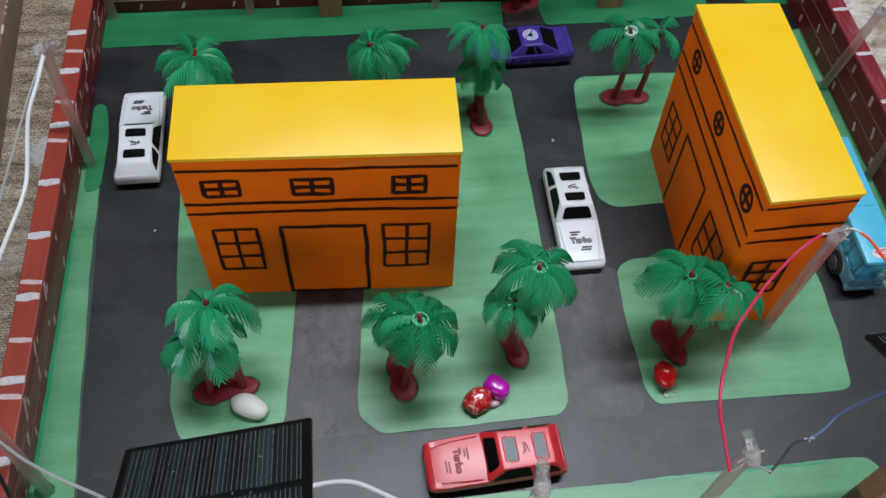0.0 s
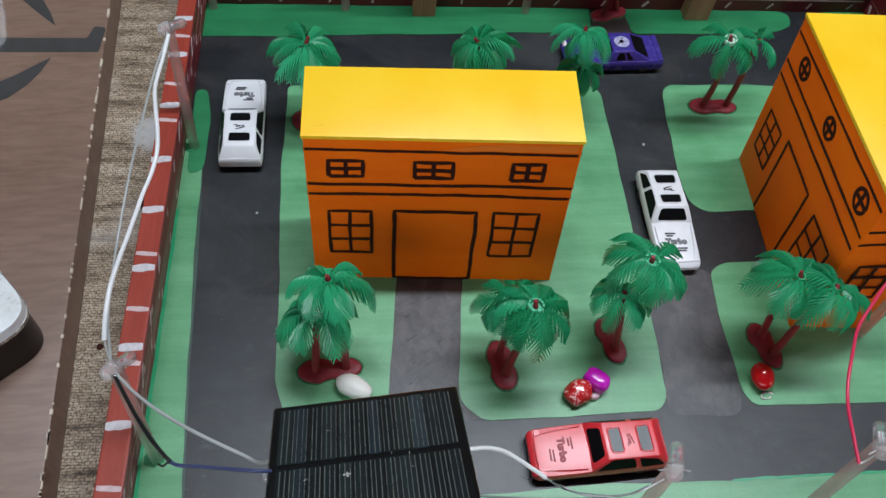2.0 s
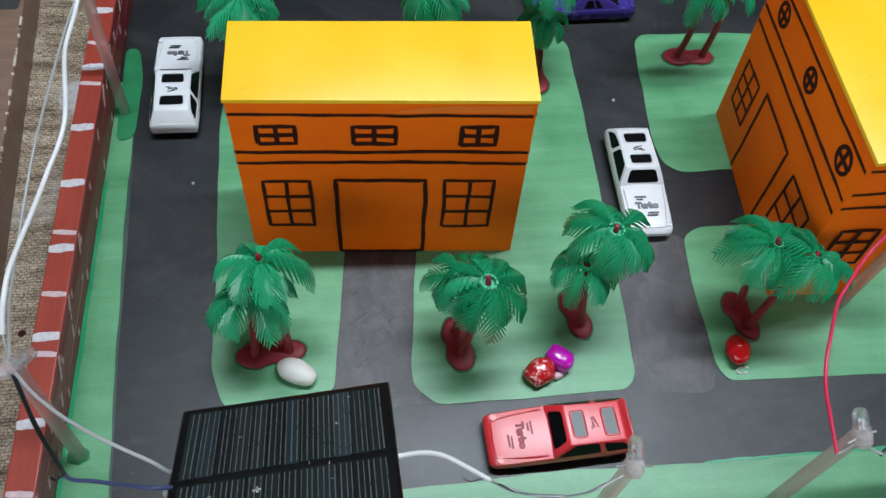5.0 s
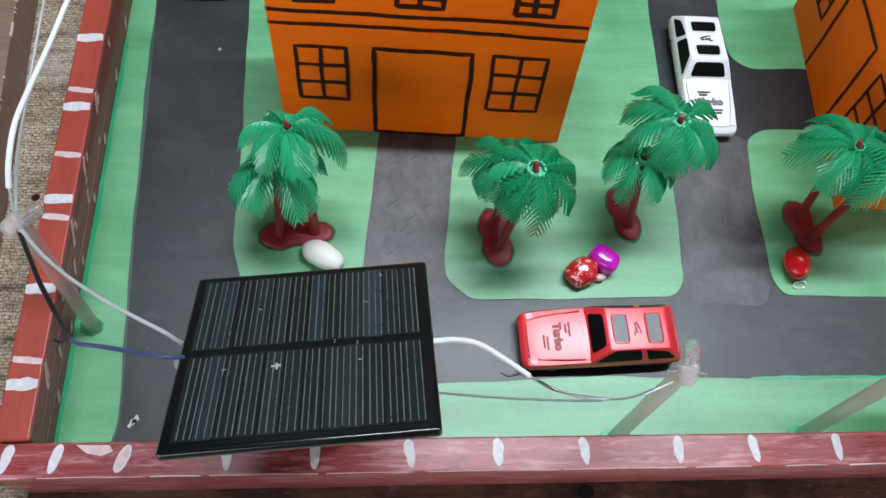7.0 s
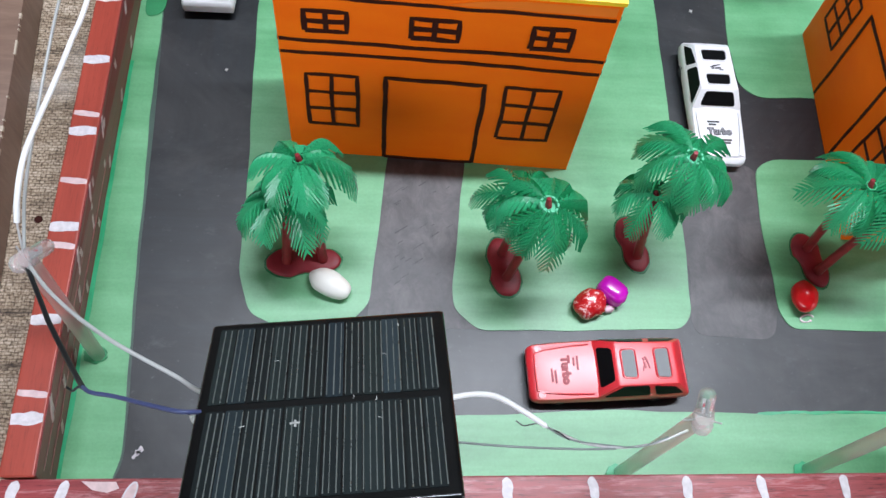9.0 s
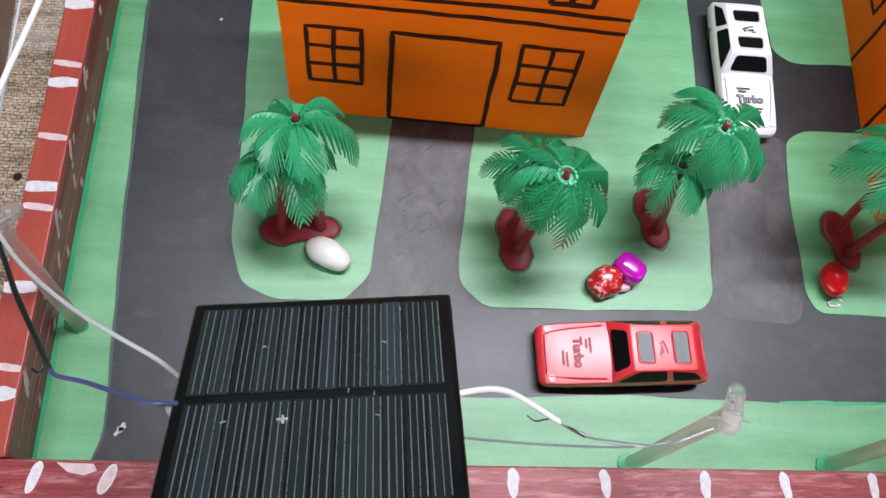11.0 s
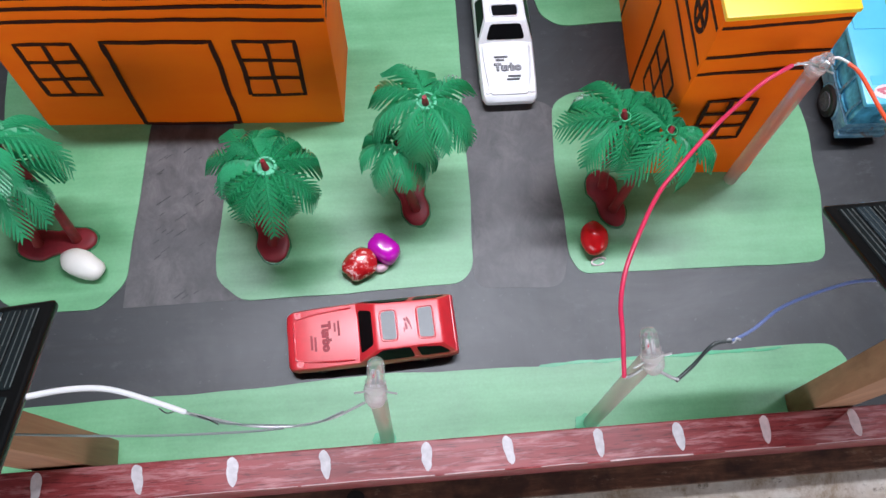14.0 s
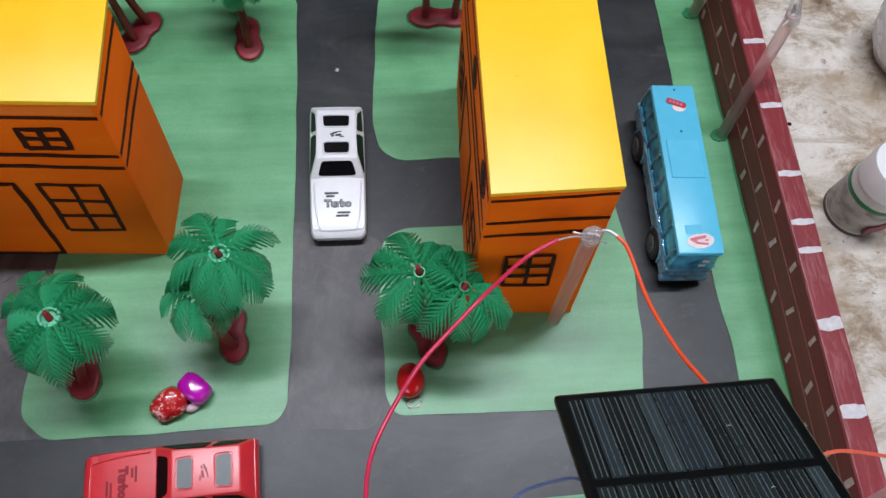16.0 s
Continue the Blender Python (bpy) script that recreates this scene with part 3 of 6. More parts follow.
    part("paint_blob", slab(rounded([(-0.1225, 0.076), (-0.113, 0.079), (-0.111, 0.12), (-0.115, 0.146), (-0.1225, 0.146)], 0.006), 0.0004, 0.0009, 0.0008, 5), GRASS_DEEP, base, "dark green overpainted strip")
    seams = (((-0.1292, -0.153), (-0.1260, 0.05), 0.0022, 1), ((-0.1, -0.1541), (0.295, -0.1541), 0.0012, 2), ((0.3715, -0.15), (0.3715, 0.19), 0.0012, 3))
    for a, b, w, s in seams:
        ax = Vector(b) - Vector(a)
        n = Vector((-ax.y, ax.x)).normalized() * w
        mid = Vector((0.12, 0.04))
        if n.dot(mid - Vector(a)) < 0:
            n = -n
        part("paint_seam", slab([Vector(a), Vector(b), Vector(b) + n, Vector(a) + n], 0.0004, 0.0008, 0.0009, s, 0.003), GRASS_SEAM if s < 3 else GRASS_DEEP, base)
    for k in range(9):
        x = 0.166 + k * 0.0116
        y = -0.1236 + 0.0006 * noise.noise(Vector((k * 1.7, 2, 0)))
        w = 0.0010 + 0.0005 * noise.noise(Vector((k * 2.3, 7, 0)))
        part("paint_edge", slab([(x, y - w * 0.5), (x + 0.006, y - w), (x + 0.0135, y - w * 0.4), (x + 0.0130, y + w * 0.3), (x + 0.006, y + w * 0.5), (x + 0.0008, y + w * 0.2)], 0.0004, 0.0007 + 0.00002 * k, 0.0010, k + 9, 0.0018), GRASS_SEAM, base, "fresh emerald paint edge")
    part("driveway", slab([(-0.0075, -0.0862), (-0.0012, -0.02), (0.0010, 0.0045), (0.0400, 0.0045), (0.0380, -0.012), (0.0330, -0.066), (0.0340, -0.0770), (0.0425, -0.0862)], 0.0, 0.00012, 0.0006, 31, 0.004), ROAD_GREY, base, "thin grey paint on the driveway")
    part("worn_patch", slab(rounded([(0.1440, -0.0885), (0.1830, -0.0895), (0.1880, -0.0600), (0.1900, 0.0000), (0.1440, 0.0120), (0.1430, -0.0420)], 0.007), 0.0, 0.00008, 0.0030, 37, 0.003), ROAD_GREY, base, "thin grey scrubbed paint on the street")
    part("paint_fleck", strokes([[(-0.1003, -0.1425), (-0.0985, -0.1400), (-0.0972, -0.1376)], [(-0.0998, -0.1395), (-0.0976, -0.1402)], [(-0.0990, -0.1412), (-0.0968, -0.1385)]], lambda u, v: (Vector((u, v, 0.0001)), Vector((0, 0, 1))), 0.0011, 0.0003, 4), WHITE_PAINT, base)
    for x, y, r, s in ((0.168, 0.098, 0.0013, 4), (-0.079, 0.047, 0.0010, 6)):
        bm = slab([(x + r * 0.9 * math.cos(a) * (1.2 if k % 2 else 0.55), y + r * math.sin(a) * (1.1 if k % 2 else 0.6)) for k, a in enumerate([math.tau * j / 9 for j in range(9)])], 0.0, 0.0003, 0)
        part("paint_fleck", bm, DUST, base)
    scuff = plain("dark_paint_scuff", srgb(36, 35, 39), 0.5, vary=0.3)
    rng = random.Random(12)
    for k in range(26):
        x, y = rng.uniform(0.004, 0.030), rng.uniform(-0.086, -0.012)
        l = rng.uniform(0.0015, 0.0075)
        part("scuff", strokes([[(x, y), (x + l * 0.8, y + l * 0.55)]], lambda u, v: (Vector((u, v, 0.0001)), Vector((0, 0, 1))), rng.uniform(0.0002, 0.0005), 0.00012, k), scuff, base)
    return base


build_ground()


# ---- the painted fence ----
def left_top(y):
    """The brick red board's top edge falls from the front corner to the back."""
    return 0.0337 - 0.034 * y


def foot_x(y):
    return -0.1268 + 0.016 * y


def build_fences():
    top = 0.036

    def fence(name, lo, hi, mat, label):
        ob = thing(name, pose(0, 0, 0), label, "fence", kind="structure")
        rail = part("board", boxed(lo, hi, 0.0007), mat, ob)
        return ob, rail

    front, _ = fence("fence_front", (-0.1355, -0.1675, -0.0004), (0.3835, -0.1545, top), FENCE_FRONT, "crimson stained wooden fence board with white dashes")
    left = thing("fence_left", pose(0, 0, 0), "brick red painted fence board with white brick lines", "fence", kind="structure")
    part("board", hexa([(-0.1365, -0.1541, -0.0004), (foot_x(-0.1541), -0.1541, -0.0004), (foot_x(0.2480), 0.2480, -0.0004), (-0.1355, 0.2480, -0.0004),
                        (-0.1352, -0.1541, left_top(-0.1541)), (-0.1231, -0.1541, left_top(-0.1541)), (-0.1231, 0.2480, left_top(0.2480)), (-0.1345, 0.2480, left_top(0.2480))], 0.0007), FENCE_LEFT, left)
    right, _ = fence("fence_right", (0.3715, -0.1541, -0.0004), (0.3835, 0.2480, top), FENCE_RIGHT, "maroon painted fence board with white brick lines")
    back, _ = fence("fence_back", (-0.1232, 0.2294, -0.0004), (0.3712, 0.2414, top), FENCE_BACK, "dark maroon painted fence board with pale brick lines")

    def left_face(u, v):
        k = v / 0.0372
        low, high = Vector((foot_x(u), u, 0.0)), Vector((-0.1231, u, left_top(u)))
        return low.lerp(high, k) + Vector((0.0004, 0, 0)), Vector((1, 0, -0.1)).normalized()

    def on_top(z):
        return lambda u, v: (Vector((u, v, z)), Vector((0, 0, 1)))

    def dash(parent, a, b, w, z, mat, s, blunt=0.62):
        a, b = Vector(a), Vector(b)
        side = Vector((a.y - b.y, b.x - a.x)).normalized()
        line = []
        for sign in (1, -1):
            for k in range(11):
                t = k / 10 if sign > 0 else 1 - k / 10
                h = 0.5 * w * (blunt + (1.02 - blunt) * math.sin(math.pi * min(1, 0.08 + 0.86 * t)) ** 0.7)
                if blunt < 0.4:
                    h = 0.5 * w * max(0.05, 1 - abs(2 * t - 1) ** 3.2) ** 0.55 * (1.12 - 0.42 * t)
                h *= 1 + 0.30 * noise.noise(Vector((t * 4.0, sign * 3.0, s * 2.3)))
                line.append(a.lerp(b, t + 0.04 * noise.noise(Vector((t, s, sign)))) + side * sign * h)
        part("white_dash", slab(line, z - 0.0001, z + 0.0002), mat, parent)

    for i, x in enumerate((-0.131, -0.114, -0.054, -0.022, 0.013, 0.046, 0.079, 0.1155, 0.1455, 0.179, 0.209, 0.242, 0.2765, 0.3095, 0.345)):
        lean = 0.0014 if i < 2 else (-0.0009, -0.0002, -0.0006, 0.0)[i % 4]
        dash(front, (x + lean, -0.1552), (x - lean, -0.1655), 0.0040, top, WHITE_PAINT if i < 11 else PINK_PAINT, i, 0.28)
    # Pale broken strokes draw the thin highlight along the board's outer edge.
    bm = bmesh.new()
    rng = random.Random(31)
    u = -0.134
    while u < 0.375:
        v = u + rng.uniform(0.008, 0.05)
        strokes([[(u, -0.1671), ((u + v) / 2, -0.1669), (min(v, 0.381), -0.1671)]], on_top(top), rng.uniform(0.0002, 0.0005), 0.00012, u, bm)
        u = v + rng.uniform(0.001, 0.014)
    part("rim_highlight", bm, PINK_PAINT, front)
    loop = [(-0.0905 + 0.0019 * math.cos(math.tau * k / 14) + 0.0016 * math.sin(math.tau * k / 14), -0.1606 + 0.0046 * math.sin(math.tau * k / 14)) for k in range(15)]
    part("white_loop", strokes([loop], on_top(top), 0.0006, 0.00025, 77), WHITE_PAINT, front)
    part("pale_smear", slab(loop[:-1], top - 0.0001, top + 0.00012), PINK_PAINT, front, "thin pale paint smear")
    part("pale_smear", slab([(-0.1080, -0.1550), (-0.0960, -0.1552), (-0.0945, -0.1575), (-0.0985, -0.1590), (-0.1040, -0.1580)], top - 0.0001, top + 0.0002, 0.0009, 3, 0.002), PINK_PAINT, front, "thin pale paint smear")
    for i, y in enumerate((0.182, 0.148, 0.104, 0.062, 0.0265, -0.011, -0.0565, -0.096, -0.134)):
        dash(left, (-0.1347, y), (-0.1236, y + 0.0006), 0.0044, left_top(y) + 0.0001, WHITE_PAINT, i + 40)
    for i, y in enumerate((0.165, 0.122, 0.092, -0.0025, -0.0355, -0.065, -0.125)):
        dash(left, (-0.1342, y + 0.001), (-0.1236, y), 0.0026, left_top(y) + 0.0001, PINK_PAINT, i + 60)
        part("white_dash", strokes([[(y, 0.0368), (y - 0.004, 0.031), (y - 0.007, 0.025)]], left_face, 0.0020, 0.0003, i), PINK_PAINT, left)
    for i, y in enumerate((0.21, 0.17, 0.128, 0.0865, 0.0485, 0.011, -0.014, -0.028, -0.0625, -0.1005)):
        dash(right, (0.3720, y), (0.3830, y + 0.0004), 0.0030 if i < 8 else 0.0058, top, WHITE_PAINT, i + 80)
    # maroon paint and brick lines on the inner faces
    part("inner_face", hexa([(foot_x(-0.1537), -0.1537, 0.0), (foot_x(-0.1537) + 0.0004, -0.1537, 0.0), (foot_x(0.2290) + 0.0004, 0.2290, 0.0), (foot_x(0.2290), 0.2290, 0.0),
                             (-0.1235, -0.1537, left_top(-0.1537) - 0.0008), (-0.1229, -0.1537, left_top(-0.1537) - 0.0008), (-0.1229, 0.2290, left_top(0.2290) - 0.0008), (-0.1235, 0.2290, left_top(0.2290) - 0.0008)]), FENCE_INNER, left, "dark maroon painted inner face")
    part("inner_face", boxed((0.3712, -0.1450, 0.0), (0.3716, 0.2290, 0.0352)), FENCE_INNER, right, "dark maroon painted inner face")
    walls = ((left, left_face, -0.150, 0.232, 4, PINK_PAINT),
             (right, lambda u, v: (Vector((0.3711, u, v)), Vector((-1, 0, 0))), -0.150, 0.232, 8, PINK_PAINT),
             (back, lambda u, v: (Vector((u, 0.2294, v)), Vector((0, -1, 0))), -0.118, 0.366, 12, PINK_PAINT))
    for ob, place, a, b, seed, mat in walls:
        for v in ((0.0125, 0.0245) if ob is not back else (0.0107, 0.0230)):
            part("mortar_line", strokes([[(a, v), ((a + b) / 2, v + 0.0004), (b, v)]], place, 0.0007 if ob is not back else 0.0010, 0.0002, seed), LINE_PAINT if ob is not back else PINK_PAINT, ob)
        rng = random.Random(seed)
        rows = ((0.003, 0.0115, 0.0), (0.0135, 0.0235, 0.5), (0.0255, 0.035, 0.1)) if ob is not back else ((0.002, 0.0095, 0.0), (0.0117, 0.0220, 0.5), (0.0240, 0.0345, 0.1))
        for lo, hi, shift in rows:
            u = a + 0.018 + shift * 0.032
            while u < b - 0.004:
                d = rng.uniform(-0.001, 0.001)
                part("mortar_line", strokes([[(u + d, lo + (hi - lo) * 0.12), (u - d + 0.0018, hi - (hi - lo) * rng.uniform(0.1, 0.3))]], place, rng.uniform(0.0012, 0.0019) * (1.5 if ob is not back else 1.0), 0.0002, u * 100), mat if rng.random() < 0.45 else PINK_PAINT, ob)
                u += rng.uniform(0.029, 0.037)
    part("nail_hole", slab([(0.087 + 0.0036 * math.cos(math.tau * k / 15) * (1 + 0.35 * noise.noise(Vector((k * 1.3, 4, 2)))), -0.1712 + 0.0030 * math.sin(math.tau * k / 15) * (1 + 0.35 * noise.noise(Vector((k * 1.3, 9, 2))))) for k in range(15)], -0.0008, -0.0002), plain("dark_hole", srgb(14, 10, 8), 0.9), front)
    part("corner_notch", boxed((0.3662, -0.1538, 0.0300), (0.3714, -0.1482, 0.0366), 0.0004), plain("dark_wood_end", srgb(58, 26, 24), 0.6), right)


build_fences()


# ---- houses ----
def window_lines(u0, u1, v0, v1, rows, slant=0.0):
    lines = [[(u0, v0), (u0 - slant, v1), (u1 - slant, v1), (u1, v0), (u0, v0)], [((u0 + u1) / 2, v0), ((u0 + u1) / 2 - slant, v1)]]
    for k in range(1, rows):
        v = v0 + (v1 - v0) * k / rows
        lines.append([(u0, v), (u1, v)])
    return lines


def build_house(name, base, top, label, front_marks, side_marks, seed):
    """Folded card box; base and top: front left, front right, back right, back left."""
    house = thing(name, pose(0, 0, 0), label, "house", "model houses")
    smooth(part("wall", hexa([*base, *top], 0.0006), ORANGE, house, "orange card walls"))
    mid = sum((Vector(p) for p in top), Vector()) / 4
    lip = [Vector(p) + (Vector(p) - mid).normalized() * 0.0009 for p in top]
    smooth(part("roof", hexa([p + Vector((0, 0, -0.0012)) for p in lip] + [p + Vector((0, 0, 0.0011)) for p in lip], 0.0005), YELLOW, house, "bright yellow card roof"))
    crease = plain("deep_yellow_crease", srgb(232, 172, 14), 0.5)
    roof_place, wide, deep = face_map(*(p + Vector((0, 0, 0.0011)) for p in (lip[0], lip[1], lip[3], lip[2])))
    for u0, v0, u1, v1, w in ((0.26, 0.36, 0.40, 0.37, 0.0003), (0.46, 0.37, 0.64, 0.36, 0.0003), (0.05, 0.14, 0.22, 0.12, 0.0002))[:3 if seed < 10 else 1]:
        part("crease", strokes([[(u0 * wide, v0 * deep), ((u0 + u1) / 2 * wide, (v0 + v1) / 2 * deep + 0.0004), (u1 * wide, v1 * deep)]], roof_place, w, 0.00012, seed + u0), crease, house)
    if seed < 10:
        wall, span, rise = face_map(base[0], base[1], top[0], top[1])
        bm = bmesh.new()
        rim = [(0.50, 0.940), (0.56, 0.958), (0.63, 0.972), (0.72, 0.980), (0.985, 0.982), (0.985, 0.940)]
        rim = [wall(u * span, v * rise) for u, v in rim]
        outer, inner = [bm.verts.new(p + n * 0.00025) for p, n in rim], [bm.verts.new(p - n * 0.0001) for p, n in rim]
        bm.faces.new(outer)
        for k in range(len(rim)):
            j = (k + 1) % len(rim)
            bm.faces.new((inner[k], inner[j], outer[j], outer[k]))
        part("card_flap", bm, plain("pale_orange_card", srgb(244, 124, 22), 0.5, vary=0.06, scale=40), house, "pale glued card flap")
    faces = {"front": (0, 1), "right": (1, 2), "back": (2, 3), "left": (3, 0)}
    for side, marks in (front_marks, *side_marks):
        i, j = faces[side]
        place, wide, high = face_map(base[i], base[j], top[i], top[j])
        for n, (kind, width, lines) in enumerate(marks):
            bm = strokes([[(u * wide, v * high) for u, v in line] for line in lines], place, width * 1.5, 0.0002, seed + n)
            part(kind, bm, INK, house)
    return house


def circle_lines(u, v, ru, rv):
    ring = [(u + ru * math.cos(math.tau * k / 18), v + rv * math.sin(math.tau * k / 18)) for k in range(19)]
    return [ring, [(u - ru, v), (u + ru, v)], [(u, v - rv), (u, v + rv)]]


BANDS = [("line", 0.0011, [[(0.004, 0.930), (0.45, 0.926), (0.99, 0.922)]]), ("line", 0.0012, [[(0.004, 0.712), (0.5, 0.714), (0.995, 0.710)]]),
         ("line", 0.0012, [[(0.004, 0.648), (0.5, 0.650), (0.995, 0.642)]])]
build_house("long_house",
            [(-0.0442, 0.0022, 0.0004), (0.0895, -0.0040, 0.0004), (0.0929, 0.0362, 0.0004), (-0.0395, 0.0445, 0.0004)],
            [(-0.0450, 0.0112, 0.1095), (0.0870, 0.0072, 0.1090), (0.0882, 0.0497, 0.1126), (-0.0436, 0.0535, 0.1112)],
            "orange card house with yellow roof and drawn windows",
            ("front", BANDS + [
                ("window", 0.0015, window_lines(0.084, 0.207, 0.765, 0.862, 2)), ("window", 0.0015, window_lines(0.396, 0.536, 0.762, 0.860, 2)),
                ("window", 0.0015, window_lines(0.757, 0.875, 0.755, 0.862, 2)), ("window", 0.0012, window_lines(0.072, 0.236, 0.215, 0.527, 3)),
                ("window", 0.0012, window_lines(0.716, 0.892, 0.205, 0.527, 3)),
                ("door", 0.0014, [[(0.327, 0.006), (0.327, 0.532), (0.645, 0.532), (0.645, 0.006)], [(0.327, 0.008), (0.645, 0.008)]])]),
            (("right", BANDS), ("left", BANDS + [("window", 0.0011, window_lines(0.3, 0.7, 0.42, 0.72, 3))])), 3)
build_house("second_house",
            [(0.2248, -0.0385, 0.0004), (0.2738, -0.0408, 0.0004), (0.2770, 0.0820, 0.0004), (0.2300, 0.0858, 0.0004)],
            [(0.2212, -0.0358, 0.1165), (0.2675, -0.0340, 0.1160), (0.2705, 0.0915, 0.1140), (0.2245, 0.0930, 0.1138)],
            "orange card house with yellow roof and round drawn windows",
            ("left", [("line", 0.0010, [[(0.01, 0.918), (0.99, 0.925)]]), ("line", 0.0011, [[(0.01, 0.745), (0.99, 0.748)]]), ("line", 0.0011, [[(0.01, 0.655), (0.99, 0.662)]]),
                      ("window", 0.0014, circle_lines(0.165, 0.835, 0.042, 0.050)), ("window", 0.0014, circle_lines(0.505, 0.832, 0.042, 0.050)), ("window", 0.0014, circle_lines(0.875, 0.838, 0.046, 0.054)),
                      ("window", 0.0011, window_lines(0.075, 0.235, 0.205, 0.470, 3)), ("window", 0.0011, window_lines(0.715, 0.915, 0.190, 0.500, 3)),
                      ("door", 0.0012, [[(0.315, 0.006), (0.312, 0.512), (0.615, 0.515), (0.632, 0.006)]])]),
            (("front", [("line", 0.0010, [[(0.01, 0.950), (0.99, 0.955)]]), ("line", 0.0011, [[(0.01, 0.802), (0.99, 0.810)]]), ("line", 0.0011, [[(0.01, 0.708), (0.99, 0.718)]]),
                        ("window", 0.0012, window_lines(0.27, 0.68, 0.285, 0.540, 3, 0.03))]),
             ("right", BANDS[:1])), 11)


# ---- palms ----
def frond_mesh(seed):
    """One moulded plastic frond along +x, length 1: a round rib with pleated leaflets that touch near it and part into blunt teeth, arching down."""
    rng = random.Random(seed)
    bm = bmesh.new()
    n = 11
    drop, sway = rng.uniform(0.70, 1.02), rng.uniform(-0.06, 0.06)

    def rib(s):
        return Vector((s * (1 - 0.26 * s * s), sway * math.sin(2.6 * s), 0.40 * s - drop * s * s))

    tops = []
    for i in range(n + 1):
        s = i / n
        p, w = rib(s), 0.040 * (1 - 0.65 * s)
        tops.append([bm.verts.new(p + Vector((0, -w, 0))), bm.verts.new(p + Vector((0, 0, 0.095 * (1 - 0.55 * s)))), bm.verts.new(p + Vector((0, w, 0)))])
    for a, b in zip(tops, tops[1:]):
        bm.faces.new((a[0], b[0], b[1], a[1]))
        bm.faces.new((a[1], b[1], b[2], a[2]))
    for side in (-1, 1):
        fold = rng.uniform(0.20, 0.46)
        for i in range(1, n + 1):
            s = i / n
            base = rib(s)
            ahead = (rib(min(1, s + 0.05)) - rib(s - 0.05)).normalized()
            out = Vector((0, side, 0))
            ln = 0.385 * math.sin(math.pi * min(1, 0.17 + 0.74 * s)) ** 0.75 * rng.uniform(0.86, 1.08)
            way = (ahead * (0.52 + 0.36 * s) + out * 0.84 + Vector((0, 0, -fold - rng.uniform(0, 0.10)))).normalized()
            wide = ahead * 0.043
            up = Vector((0, 0, 0.066))
            bend = Vector((0, 0, -0.30 * ln))
            stations = [(0.0, 1.0, 1.0), (0.30, 0.98, 1.0), (0.58, 0.66 * rng.uniform(0.9, 1.1), 1.0), (1.0, 0.34, 0.5)]
            rows = []
            for f, ww, uu in stations:
                q = base + way * ln * f + bend * f * f
                rows.append([bm.verts.new(q - wide * ww), bm.verts.new(q + up * uu), bm.verts.new(q + wide * ww)])
            for p, q in zip(rows, rows[1:]):
                bm.faces.new((p[0], q[0], q[1], p[1]))
                bm.faces.new((p[1], q[1], q[2], p[2]))
                bm.faces.new((p[2], q[2], q[0], p[0]))
            bm.faces.new(rows[-1])
    data = bpy.data.meshes.new("frond")
    bmesh.ops.recalc_face_normals(bm, faces=bm.faces)
    bm.to_mesh(data)
    bm.free()
    data.materials.append(LEAF)
    return data


FRONDS = [frond_mesh(k) for k in range(5)]


